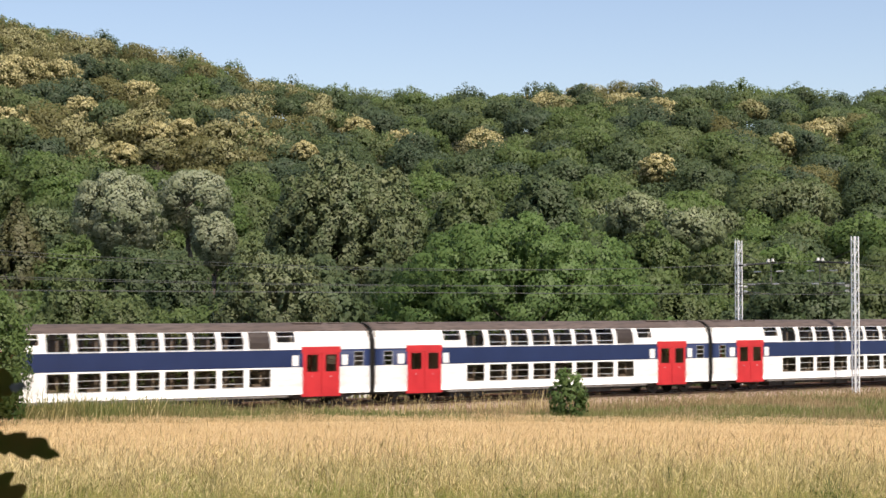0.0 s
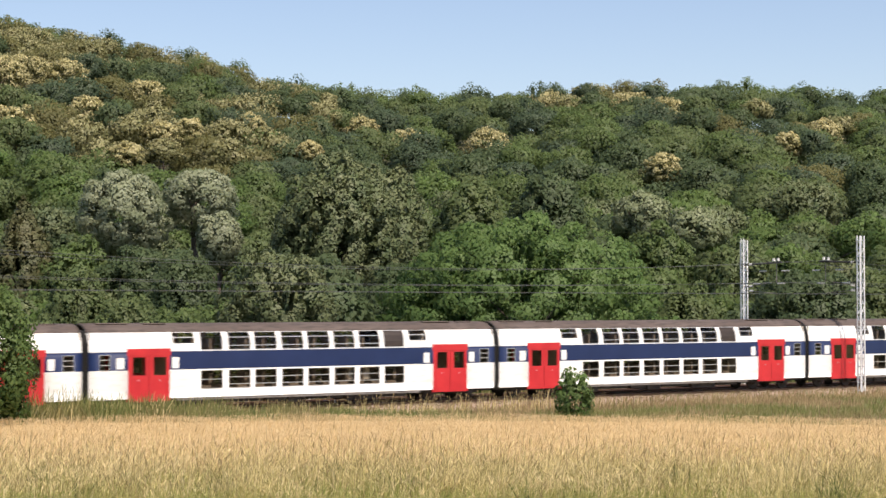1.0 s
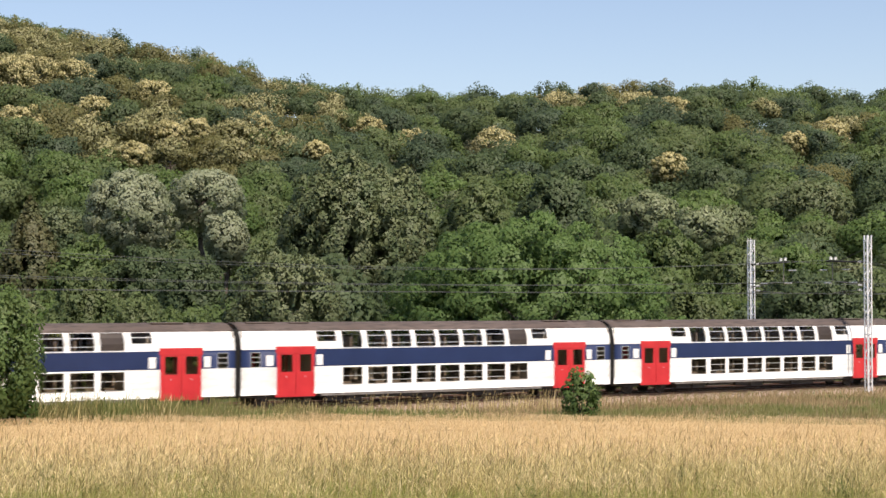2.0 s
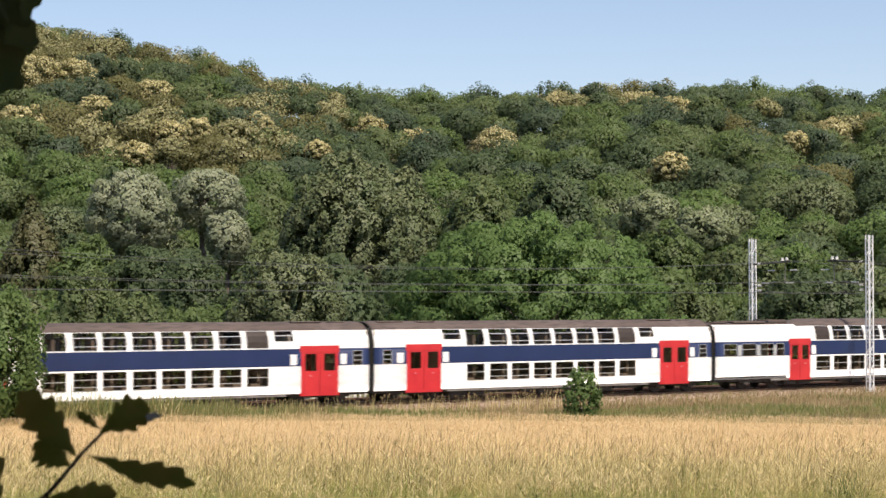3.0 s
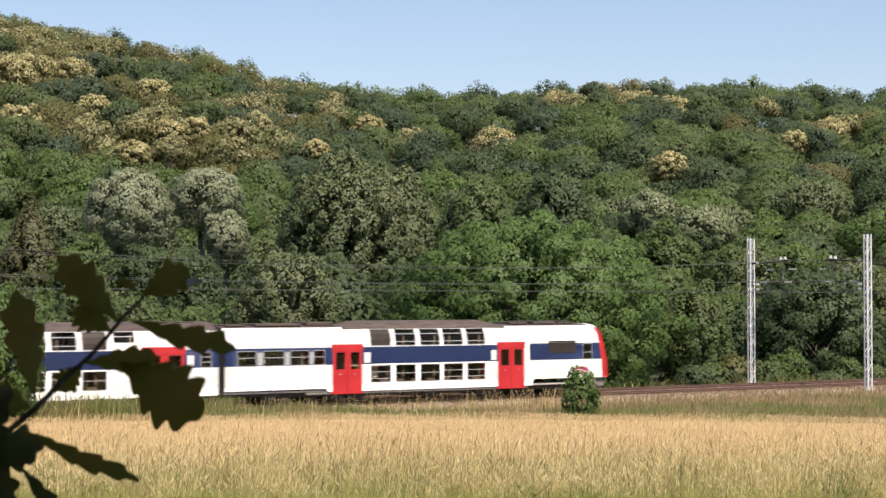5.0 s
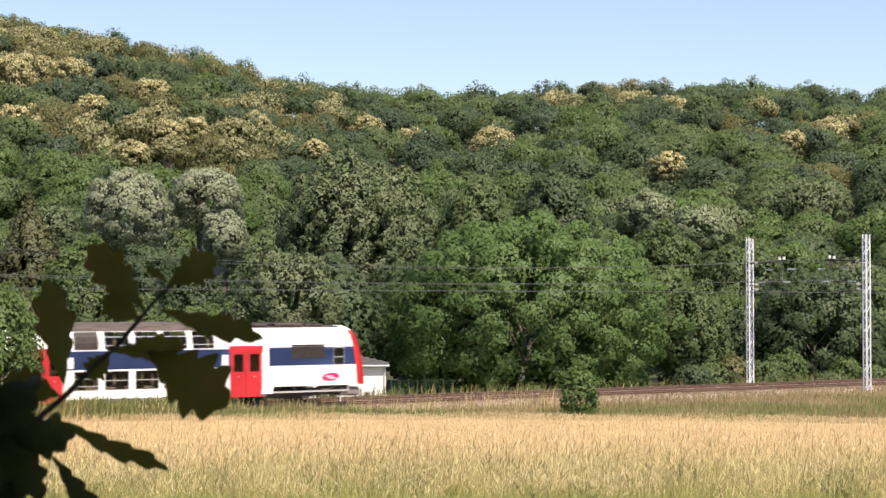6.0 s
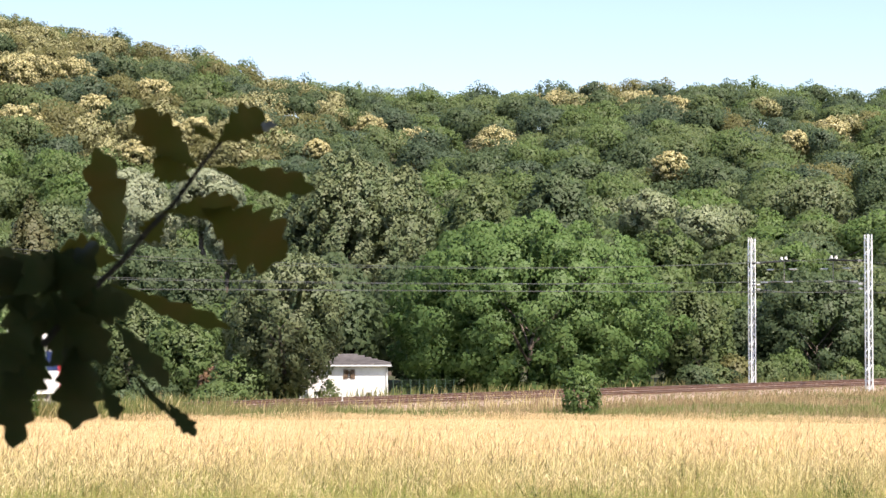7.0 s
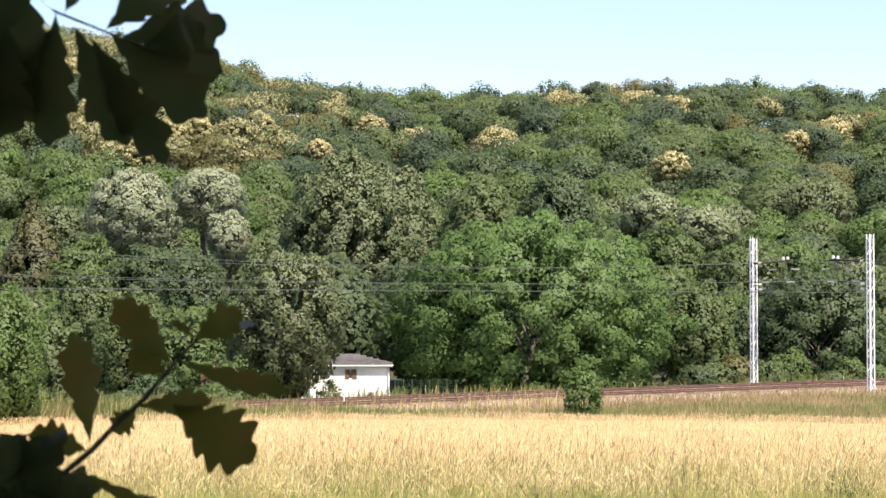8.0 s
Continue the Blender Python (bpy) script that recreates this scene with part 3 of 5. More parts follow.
def shell(us, profs, hole, paint, thick=0.07, rake=None):
    """A car's side walls and roof on a grid of stations us and the profile's levels; hole(u, j) opens a cell, paint(u, j) names its colour."""
    V, Q, I = [], [], []
    nz = len(PROF)
    grid = {}
    for side in (-1, 1):
        for i, u in enumerate(us):
            for j in range(nz):
                y, z = profs[i][j]
                v = u + (rake(i, z) if rake else 0.0)
                grid[side, i, j, 0] = len(V)
                V.append((v, side * y, z))
                grid[side, i, j, 1] = len(V)
                V.append((v, side * max(y - thick, 0), z - (thick if j > 9 else 0)))
    for side in (-1, 1):
        opened = [[hole((us[i] + us[i + 1]) / 2, j) for j in range(nz - 1)] for i in range(len(us) - 1)]
        for i in range(len(us) - 1):
            for j in range(nz - 1):
                if opened[i][j]:
                    continue
                for k in (0, 1):
                    q = [grid[side, i, j, k], grid[side, i + 1, j, k], grid[side, i + 1, j + 1, k], grid[side, i, j + 1, k]]
                    Q.append(q if (side < 0) == (k == 0) else q[::-1])
                    I.append(paint((us[i] + us[i + 1]) / 2, j) if k == 0 else 3)
                for (di, dj, a, b) in ((-1, 0, (i, j), (i, j + 1)), (1, 0, (i + 1, j), (i + 1, j + 1)), (0, -1, (i, j), (i + 1, j)), (0, 1, (i, j + 1), (i + 1, j + 1))):
                    ni, nj = i + di, j + dj
                    if nj == nz - 1:
                        continue
                    if not (0 <= ni < len(us) - 1) or nj < 0 or opened[ni][nj]:
                        Q.append([grid[side, *a, 0], grid[side, *b, 0], grid[side, *b, 1], grid[side, *a, 1]])
                        I.append(4)
    return mesh_of("body_shell", np.array(V), np.array(Q), [M["white"], M["blue"], M["roof"], M["inside"], M["seam"], M["red"]], np.array(I))


def window(parent, u0, u1, j0, j1, side, bars=(0.62,), fill="glass"):
    """A pane in its metal frame, with the bars of its sliding lights."""
    pts = [PROF[j] for j in range(j0, j1 + 1)]
    bm = bmesh.new()
    cols = [[bm.verts.new((u, side * (y - 0.025), z)) for y, z in pts] for u in (u0, u1)]
    for k in range(len(pts) - 1):
        bm.faces.new((cols[0][k], cols[1][k], cols[1][k + 1], cols[0][k + 1]))
    pane = part("window", bm, M[fill], parent)
    if fill == "glass":
        pane.visible_shadow = False
    bm = bmesh.new()
    w = 0.022

    def strip(a, b, ua, ub):
        (ya, za), (yb, zb) = a, b
        vs = [bm.verts.new(p) for p in ((ua, side * (ya - 0.045), za), (ub, side * (ya - 0.045), za), (ub, side * (yb - 0.045), zb), (ua, side * (yb - 0.045), zb),
                                        (ua, side * (ya + 0.012), za), (ub, side * (ya + 0.012), za), (ub, side * (yb + 0.012), zb), (ua, side * (yb + 0.012), zb))]
        for q in ((0, 3, 2, 1), (4, 5, 6, 7), (0, 1, 5, 4), (1, 2, 6, 5), (2, 3, 7, 6), (3, 0, 4, 7)):
            bm.faces.new([vs[i] for i in q])

    def level(z):
        return float(np.interp(z, [p[1] for p in pts], [p[0] for p in pts])), z

    z0, z1 = pts[0][1], pts[-1][1]
    strip(level(z0), level(z0 + w), u0, u1)
    strip(level(z1 - w), level(z1), u0, u1)
    for k in range(len(pts) - 1):
        strip(pts[k], pts[k + 1], u0, u0 + w)
        strip(pts[k], pts[k + 1], u1 - w, u1)
    for b in bars:
        z = z0 + (z1 - z0) * b
        strip(level(z - 0.016), level(z + 0.016), u0, u1)
    part("window_frame", bm, M["alu"], pane, "pale metal window frame")


def plate(bm, u0, u1, z0, z1, y, t, holes=()):
    """An upright plate with oblong holes through it."""
    us = sorted({u0, u1, *[h[0] for h in holes], *[h[1] for h in holes]})
    zs = sorted({z0, z1, *[h[2] for h in holes], *[h[3] for h in holes]})
    for a, b in zip(us, us[1:]):
        for c, d in zip(zs, zs[1:]):
            if not any(h[0] <= (a + b) / 2 <= h[1] and h[2] <= (c + d) / 2 <= h[3] for h in holes):
                box(bm, a, b, min(y, y + t), max(y, y + t), c, d)
    bmesh.ops.remove_doubles(bm, verts=bm.verts[:], dist=1e-4)


def door(parent, u0, u1, side):
    """A red double-leaf sliding door with two dark windows and a header."""
    y = side * 1.37
    mid = (u0 + u1) / 2
    bm = bmesh.new()
    plate(bm, u0 - 0.06, u1 + 0.06, 2.76, 3.10, side * 1.38, side * 0.05)
    part("door_header", bm, M["red"], parent, "red door header")
    bm = bmesh.new()
    plate(bm, u0 - 0.06, u1 + 0.06, 0.52, 0.64, side * 1.36, side * 0.05)
    part("door_step", bm, M["red"], parent, "red door step")
    for a, b in ((u0, mid - 0.012), (mid + 0.012, u1)):
        w = b - a
        h = (a + w * 0.22, b - w * 0.16, 1.80, 2.68)
        bm = bmesh.new()
        plate(bm, a, b, 0.64, 2.76, y, side * 0.045, (h,))
        leaf = part("door", bm, M["red"], parent, "red sliding door leaf")
        bm = bmesh.new()
        plate(bm, h[0], h[1], h[2], h[3], y + side * 0.012, side * 0.008)
        g = part("door_glass", bm, M["glass"], leaf)
        g.visible_shadow = False
        bm = bmesh.new()
        rod(bm, (a + w * 0.5, y + side * 0.045, 1.55), (a + w * 0.5, y + side * 0.09, 1.55), 0.03, sides=8)
        part("door_button", bm, M["alu"], leaf)


def bogie(parent, u):
    bm = bmesh.new()
    for side in (-1, 1):
        box(bm, u - 1.75, u + 1.75, side * 1.0 - 0.09, side * 1.0 + 0.09, 0.42, 0.62)
        for k in (-1, 1):
            box(bm, u + k * 1.25 - 0.18, u + k * 1.25 + 0.18, side * 1.0 - 0.14, side * 1.0 + 0.14, 0.32, 0.58)
            rod(bm, (u + k * 0.5, side * 1.0, 0.6), (u + k * 0.5, side * 1.0, 0.85), 0.14, sides=8)
    box(bm, u - 0.35, u + 0.35, -1.0, 1.0, 0.45, 0.8)
    b = part("bogie", bm, M["under"], parent, "dusty dark steel bogie")
    made = []
    for k in (-1, 1):
        bm = bmesh.new()
        for side in (-1, 1):
            rod(bm, (0, side * 0.68, 0), (0, side * 0.81, 0), 0.46, 0.44, 20)
            rod(bm, (0, side * 0.81, 0), (0, side * 0.85, 0), 0.12, 0.10, 8)
        rod(bm, (0, -0.7, 0), (0, 0.7, 0), 0.09, sides=8)
        w = part("wheelset", bm, M["under"], b)
        w.location = (u + k * 1.25, 0, 0.46)
        made.append(w)
    return made


def interior(parent, L, decks):
    """Floors, and rows of seats that show dark behind the panes."""
    bm = bmesh.new()
    box(bm, 0.3, L - 0.3, -1.28, 1.28, 0.66, 0.74)
    for a, b, z in decks:
        box(bm, a, b, -1.28, 1.28, z - 0.06, z)
    for u in (0.25, L - 0.25):
        box(bm, u - 0.04, u + 0.04, -1.30, 1.30, 0.66, 3.9)
    for u in (4.7, L - 4.9):
        box(bm, u - 0.03, u + 0.03, -1.28, 1.28, 0.74, 3.7)
    part("deck", bm, M["inside"], parent, "grey interior floors and bulkheads")
    bm = bmesh.new()
    for a, b, z in decks + [(decks[0][0], decks[-1][1], 0.74)] if decks else ():
        u = a + 0.5
        while u < b - 0.4:
            for y0, y1 in ((-1.22, -0.35), (0.35, 1.22)):
                box(bm, u, u + 0.12, y0, y1, z + 0.35, z + 1.1)
                box(bm, u - 0.4, u, y0, y1, z + 0.35, z + 0.47)
            u += 1.0
    part("seat_rows", bm, M["seat"], parent, "brown seat rows")


def under_gear(parent, L, spans):
    rng = random.Random(4)
    bm = bmesh.new()
    for a, b in spans:
        u = a
        while u < b - 0.5:
            w = min(rng.uniform(0.8, 2.2), b - u)
            box(bm, u, u + w, -1.15, 1.15, rng.uniform(0.22, 0.4), 0.68)
            u += w + rng.uniform(0.08, 0.3)
    box(bm, 0.25, L - 0.25, -1.12, 1.12, 0.5, 0.66)
    part("underframe", bm, M["under"], parent, "dark dusty underfloor equipment")
    bm = bmesh.new()
    for side in (-1, 1):
        box(bm, 4.9, L - 5.1, side * 1.30 - 0.03, side * 1.30 + 0.04, 0.52, 0.63)
    part("sill", bm, M["sill"], parent, "grey lower sill")


def gangway(parent, u):
    """A folded rubber bellows between two cars."""
    bm = bmesh.new()
    last = None
    for k in range(9):
        w = 1.20 if k % 2 else 1.30
        x = u - 0.17 + 0.34 * k / 8
        ring = [bm.verts.new((x, a, z)) for a, z in ((-w, 0.6), (-w, 3.5), (-w + 0.25, 3.6 + w * 0.3), (w - 0.25, 3.6 + w * 0.3), (w, 3.5), (w, 0.6))]
        if last:
            for i in range(6):
                bm.faces.new((last[i], last[(i + 1) % 6], ring[(i + 1) % 6], ring[i]))
        last = ring
    part("gangway", bm, M["seam"], parent, "black rubber gangway bellows")


def roof_gear(parent, items):
    for a, b, z, h, w in items:
        bm = bmesh.new()
        box(bm, a, b, -w, w, z, z + h)
        part("roof_hatch", soft_edges(bm, 0.03), M["roof"], parent, "grey roof unit")


def notice(parent, u0, u1, z0, z1, side, mat="white", name="notice_panel"):
    bm = bmesh.new()
    plate(bm, u0, u1, z0, z1, side * 1.402, side * 0.012)
    return part(name, bm, M[mat], parent)


UP_T = ((6.14, 7.36), (7.69, 8.94), (9.19, 10.46), (10.75, 12.04), (12.29, 13.61), (13.87, 15.15), (15.43, 16.70), (16.98, 18.25))
UP_M = ((8.79, 10.07), (10.36, 11.65), (11.95, 13.23), (13.46, 14.75), (15.02, 16.25))


def trailer():
    """A middle car with two decks, doors at both ends."""
    L = 24.4
    root = tagged(new("railway_carriage"), "white double-deck railway carriage with blue band and red doors", "railway carriage", "train carriages")
    small, ends, doors = ((4.60, 5.81), (18.60, 19.71)), ((0.72, 1.28), (23.25, 23.83)), ((2.22, 4.43), (20.13, 22.35))
    cuts = {0.16, L - 0.16}
    for a, b in UP_T + small + ends + doors:
        cuts |= {a, b}
    us = sorted(cuts)

    def hole(u, j):
        def among(list_):
            return any(a < u < b for a, b in list_)
        return ((among(UP_T) and j in (1, 6, 7, 8)) or (among(small) and j in (7, 8)) or (among(ends) and j == 3) or (among(doors) and j < 4))

    def paint(u, j):
        return 2 if j > 8 else 1 if 3 <= j <= 4 else 0

    part("body_shell", shell(us, [PROF] * len(us), hole, paint), None, root, "white and blue painted body with a grey roof")
    for side in (-1, 1):
        for i, (a, b) in enumerate(UP_T):
            window(root, a, b, 6, 9, side, () if i in (0, 7) else (0.24, 0.70), "blind" if i == 7 else "glass")
            window(root, a, b, 1, 2, side, (0.5,) if i in (0, 7) else (0.22, 0.6))
        for a, b in small:
            window(root, a, b, 7, 9, side, (0.55,))
        for a, b in ends:
            window(root, a, b, 3, 4, side, (0.35, 0.68))
        for a, b in doors:
            door(root, a, b, side)
        for a, b in ((1.60, 2.02), (4.56, 4.94), (19.50, 19.88), (22.50, 22.86)):
            notice(root, a, b, 2.12, 2.66, side)
        notice(root, 0.95, 2.1, 3.62, 3.64, side, "sill", "grab_rail")
    wheels = bogie(root, 2.9) + bogie(root, L - 2.9)
    interior(root, L, [(5.2, L - 5.6, 2.45)])
    under_gear(root, L, ((5.2, L - 5.3),))
    gangway(root, L)
    roof_gear(root, ((0.9, 2.6, 4.27, 0.07, 0.55), (3.4, 4.6, 4.27, 0.06, 0.6), (L - 4.4, L - 2.6, 4.27, 0.07, 0.6), (L - 2.2, L - 1.1, 4.27, 0.05, 0.5)))
    return root, wheels


def cab_car():
    """The last car: one deck by the coupling, two in the middle, the driver's cab with its raked red face."""
    L = 24.35
    root = tagged(new("driving_carriage"), "white double-deck driving carriage with blue band and red cab front", "railway carriage", "train carriages")
    low, doors = ((0.88, 1.95), (2.41, 3.57), (3.94, 5.05), (5.33, 5.98)), ((6.46, 8.24), (17.12, 18.92))
    side_win = ((23.15, 23.80),)
    cuts = {0.16, 6.1, 6.2, 19.33, 19.5, 19.62, 24.0, L, 8.5, 7.2, 16.5, 17.8}
    for a, b in low + doors + UP_M + side_win:
        cuts |= {a, b}
    us = sorted(cuts)
    profs = []
    for u in us:
        k = min(max((u - 7.2) / 1.3, 0), 1) * (1 - min(max((u - 16.5) / 1.3, 0), 1))
        profs.append([(a[0] + (b[0] - a[0]) * k, a[1] + (b[1] - a[1]) * k) for a, b in zip(LOWROOF, PROF)])
        profs[-1][0] = (1.38, 0.82 if u < 6.15 else 1.0 if u > 19.6 else 0.65)

    def hole(u, j):
        def among(list_):
            return any(a < u < b for a, b in list_)
        return ((among(UP_M) and j in (1, 6, 7, 8)) or (among(low) and j == 3) or (among(doors) and j < 4) or (among(side_win) and j in (3, 4)))

    def paint(u, j):
        if u > 24.0:
            return 5 if j < 9 else 0
        blue = (3 <= j <= 5) if u > 19.33 else (3 <= j <= 4)
        return (2 if 7.2 < u < 17.8 or j > 9 else 0) if j > 8 else 1 if blue and not 18.9 < u < 19.33 else 0

    def rake(i, z):
        if i < len(us) - 2:
            return 0.0
        return float(np.interp(z, (1.2, 2.0, 3.0, 3.7, 4.1), (0.66, 0.58, 0.36, 0.12, -0.25) if i == len(us) - 1 else (0.60, 0.52, 0.34, 0.18, -0.2)))

    part("body_shell", shell(us, profs, hole, paint, rake=rake), None, root, "white and blue painted body with a grey roof")
    for side in (-1, 1):
        for i, (a, b) in enumerate(UP_M):
            window(root, a, b, 6, 9, side, () if i == 0 else (0.24, 0.70), "blind" if i == 0 else "glass")
            window(root, a, b, 1, 2, side, (0.5,) if i in (1, 2) else (0.22, 0.6))
        for a, b in low:
            window(root, a, b, 3, 4, side, (0.55,))
        window(root, 23.15, 23.80, 3, 5, side, (0.45,))
        for a, b in doors:
            door(root, a, b, side)
        for a, b in ((8.38, 8.77), (16.65, 17.0)):
            notice(root, a, b, 2.12, 2.66, side)
        for a, b in ((2.02, 2.34), (3.63, 3.88), (5.09, 5.29)):
            notice(root, a, b, 2.09, 2.74, side, "alu", "window_post")
        bm = bmesh.new()
        for k in range(7):
            plate(bm, 20.65, 22.6, 2.44 + 0.1 * k, 2.52 + 0.1 * k, side * 1.40, side * 0.02)
        part("cab_grille", bm, M["blind"], root, "brown ventilation grille")
        bm = bmesh.new()
        rim = []
        for layer in (1.402, 1.409):
            rim.append([bm.verts.new((22.98 + 0.52 * cos(q) + 0.10 * sin(q), side * layer, 1.43 + 0.21 * sin(q))) for q in (2 * pi * k / 20 for k in range(20))])
        bm.faces.new(rim[1])
        for k in range(20):
            bm.faces.new((rim[0][k], rim[0][k - 1], rim[1][k - 1], rim[1][k]))
        mark = part("operator_mark", bm, M["logo"], root, "magenta operator mark")
        bm = bmesh.new()
        plate(bm, 22.66, 23.10, 1.44, 1.49, side * 1.411, side * 0.004)
        plate(bm, 22.84, 23.34, 1.34, 1.39, side * 1.411, side * 0.004)
        part("mark_stroke", bm, M["white"], mark)
    # the face: a raked, rounded front in red with a dark windscreen
    bm = bmesh.new()
    rows = []
    for z, wide in ((0.98, 1.38), (1.2, 1.40), (2.0, 1.40), (2.5, 1.40), (3.0, 1.39), (3.4, 1.35), (3.7, 1.28), (3.92, 1.10), (4.08, 0.4)):
        push = float(np.interp(z, (1.2, 2.0, 3.0, 3.7, 4.1), (0.66, 0.58, 0.36, 0.12, -0.25)))
        row = []
        for k in range(13):
            a = (k / 6 - 1)
            row.append(bm.verts.new((L + push + 0.32 * (1 - abs(a) ** 2.4) - 0.012, a * wide, z)))
        rows.append(row)
    for r in range(len(rows) - 1):
        for k in range(12):
            f = bm.faces.new((rows[r][k], rows[r][k + 1], rows[r + 1][k + 1], rows[r + 1][k]))
            f.material_index = 1 if (2 < r + 1 < 6 and 1 < k < 10) else 2 if r >= 6 else 0
            f.smooth = True
    me = bpy.data.meshes.new("cab_front")
    bm.to_mesh(me)
    bm.free()
    for k in ("red", "black", "white"):
        me.materials.append(M[k])
    part("cab_front", me, None, root, "red raked cab front with a dark windscreen")
    bm = bmesh.new()
    box(bm, L - 0.75, L + 0.58, -1.2, 1.2, 0.42, 0.86)
    part("snow_plough", soft_edges(bm, 0.08, 2), M["sill"], root, "grey front valance")
    for side in (-1, 1):
        for z in (1.25,):
            bm = bmesh.new()
            rod(bm, (L + 0.42, side * 0.95, z), (L + 0.66, side * 0.95, z), 0.14, 0.13, 12)
            part("tail_lamp", bm, M["porcelain"], root, "round lamp in the cab front")
    wheels = bogie(root, 4.2) + bogie(root, L - 4.0)
    interior(root, L, [(8.4, 16.6, 2.45)])
    under_gear(root, L, ((6.2, L - 6.3),))
    roof_gear(root, ((0.6, 1.7, 4.06, 0.10, 0.8), (2.2, 4.9, 4.06, 0.14, 0.9), (5.3, 6.9, 4.05, 0.22, 0.7), (18.4, 19.6, 4.06, 0.14, 0.8), (20.0, 21.6, 4.06, 0.16, 0.8), (21.9, 22.9, 4.06, 0.10, 0.7)))
    bm = bmesh.new()
    for k in range(9):
        rod(bm, (18.3 + 0.5 * k, -0.7, 4.06), (18.3 + 0.5 * k, -0.7, 4.24), 0.04, sides=6)
    rod(bm, (18.2, -0.7, 4.24), (22.6, -0.7, 4.24), 0.03, sides=6)
    part("roof_conduit", bm, M["black"], root, "dark roof conduit")
    return root, wheels


SPEED, TAIL, PITCH = 16.57, 97.7, 24.4          # metres a second; the last car's end at the start; the cars' spacing
CARS = []                                        # (car, its place along the track at the start, its wheelsets)


def train():
    car, wheels = cab_car()
    CARS.append((car, TAIL - 24.95, wheels))
    first, wheels = trailer()
    CARS.append((first, TAIL - 24.95 - PITCH, wheels))
    for k in (2, 3, 4):
        c = copy_thing(first, Matrix())
        CARS.append((c, TAIL - 24.95 - PITCH * k, [w for w in c.children_recursive if w.name.startswith("wheelset")]))


train()


# ---- catenary ----
def lattice_mast(s, across, base, toward, arm):
    """A galvanised lattice mast with its arm, strut, steady arm and insulators over one track."""
    root = tagged(new("catenary_mast"), "galvanised lattice steel catenary mast beside the track", "catenary mast", "catenary masts")
    root.matrix_basis = TRACK @ Matrix.Translation((s, across, base))
    H, a, b = 9.65 - base, 0.19, 0.12
    for sx in (-1, 1):
        bm = bmesh.new()
        for sy in (-1, 1):
            box(bm, sx * a - 0.034, sx * a + 0.034, sy * b - 0.034, sy * b + 0.034, 0.0, H)
        n = int(H / 0.5)
        for k in range(n):
            box(bm, sx * a - 0.03, sx * a + 0.03, -b, b, 0.35 + k * 0.5, 0.35 + k * 0.5 + 0.07)
        part("upright", bm, M["zinc"], root)
    bm = bmesh.new()
    rod(bm, (-a, 0, 0), (a, 0, 0.62), 0.022, sides=5)
    bar = bpy.data.meshes.new("lacing_bar")
    bm.to_mesh(bar)
    bm.free()
    bar.materials.append(M["zinc"])
    for k in range(int(H / 0.62)):
        for sy in (-b, b):
            ob = part("lacing_bar", bar, None, root)
            ob.matrix_basis = pose(0, sy, 0.15 + k * 0.62, 0, 0, 180 * (k % 2))
    bm = bmesh.new()
    box(bm, -0.42, 0.42, -0.42, 0.42, -0.5, 0.08)
    part("foundation", soft_edges(bm, 0.04), M["concrete"], root, "pale concrete foundation")
    # the arm over the track; heights over the mast's foot
    z = 7.95 - base
    bm = bmesh.new()
    rod(bm, (0, 0, z), (0, toward * (arm + 0.5), z + 0.12), 0.06, sides=8)
    rod(bm, (0, 0, z + 0.9), (0, toward * arm * 0.8, z + 0.12), 0.02, sides=6)
    part("cross_arm", bm, M["black"], root, "dark steel cross arm")
    for d, zz in ((arm - 0.25, z + 0.2), (arm + 0.15, z + 0.22)):
        bm = bmesh.new()
        for k in range(4):
            rod(bm, (0, toward * d, zz + 0.05 * k), (0, toward * d, zz + 0.05 * k + 0.04), 0.13 - 0.012 * k, 0.09, 10)
        part("insulator", bm, M["porcelain"], root, "pale ribbed insulator")
    bm = bmesh.new()
    rod(bm, (0, toward * arm, z), (0, toward * arm, 6.75 - base), 0.03, sides=6)
    part("dropper_post", bm, M["sill"], root)
    bm = bmesh.new()
    rod(bm, (0, 0, 6.45 - base), (0, toward * (arm - 0.6), 6.72 - base), 0.03, sides=6)
    part("bracket_tube", bm, M["sill"], root)
    bm = bmesh.new()
    rod(bm, (0, toward * 0.2, 6.2 - base), (0, toward * (arm - 0.1), 6.02 - base), 0.022, sides=6)
    part("steady_arm", bm, M["sill"], root)
    for zz, far, spots in ((7.52, arm + 1.1, (1.5, arm + 0.5)), (6.68, arm + 0.7, (0.9, arm + 0.1))):
        bm = bmesh.new()
        rod(bm, (0, 0, zz - base), (0, toward * far, zz - 0.04 - base), 0.016, sides=5)
        part("bracing_wire", bm, M["black"], root, "thin dark bracing wire")
        for d in spots:
            bm = bmesh.new()
            for i in range(6):
                rod(bm, (0, toward * (d + 0.11 * i), zz - 0.02 - base), (0, toward * (d + 0.09 + 0.11 * i), zz - 0.02 - base), 0.055, 0.035, 8)
            part("insulator", bm, M["alu"], root, "pale ribbed insulator")
    for k in range(3):
        bm = bmesh.new()
        for i in range(3):
            rod(bm, (0, toward * (0.55 + 0.1 * i), (6.5, 6.18, 7.97)[k] - base), (0, toward * (0.63 + 0.1 * i), (6.5, 6.18, 7.97)[k] - base), 0.09, 0.05, 8)
        part("insulator", bm, M["porcelain"], root, "pale ribbed insulator")
    return root


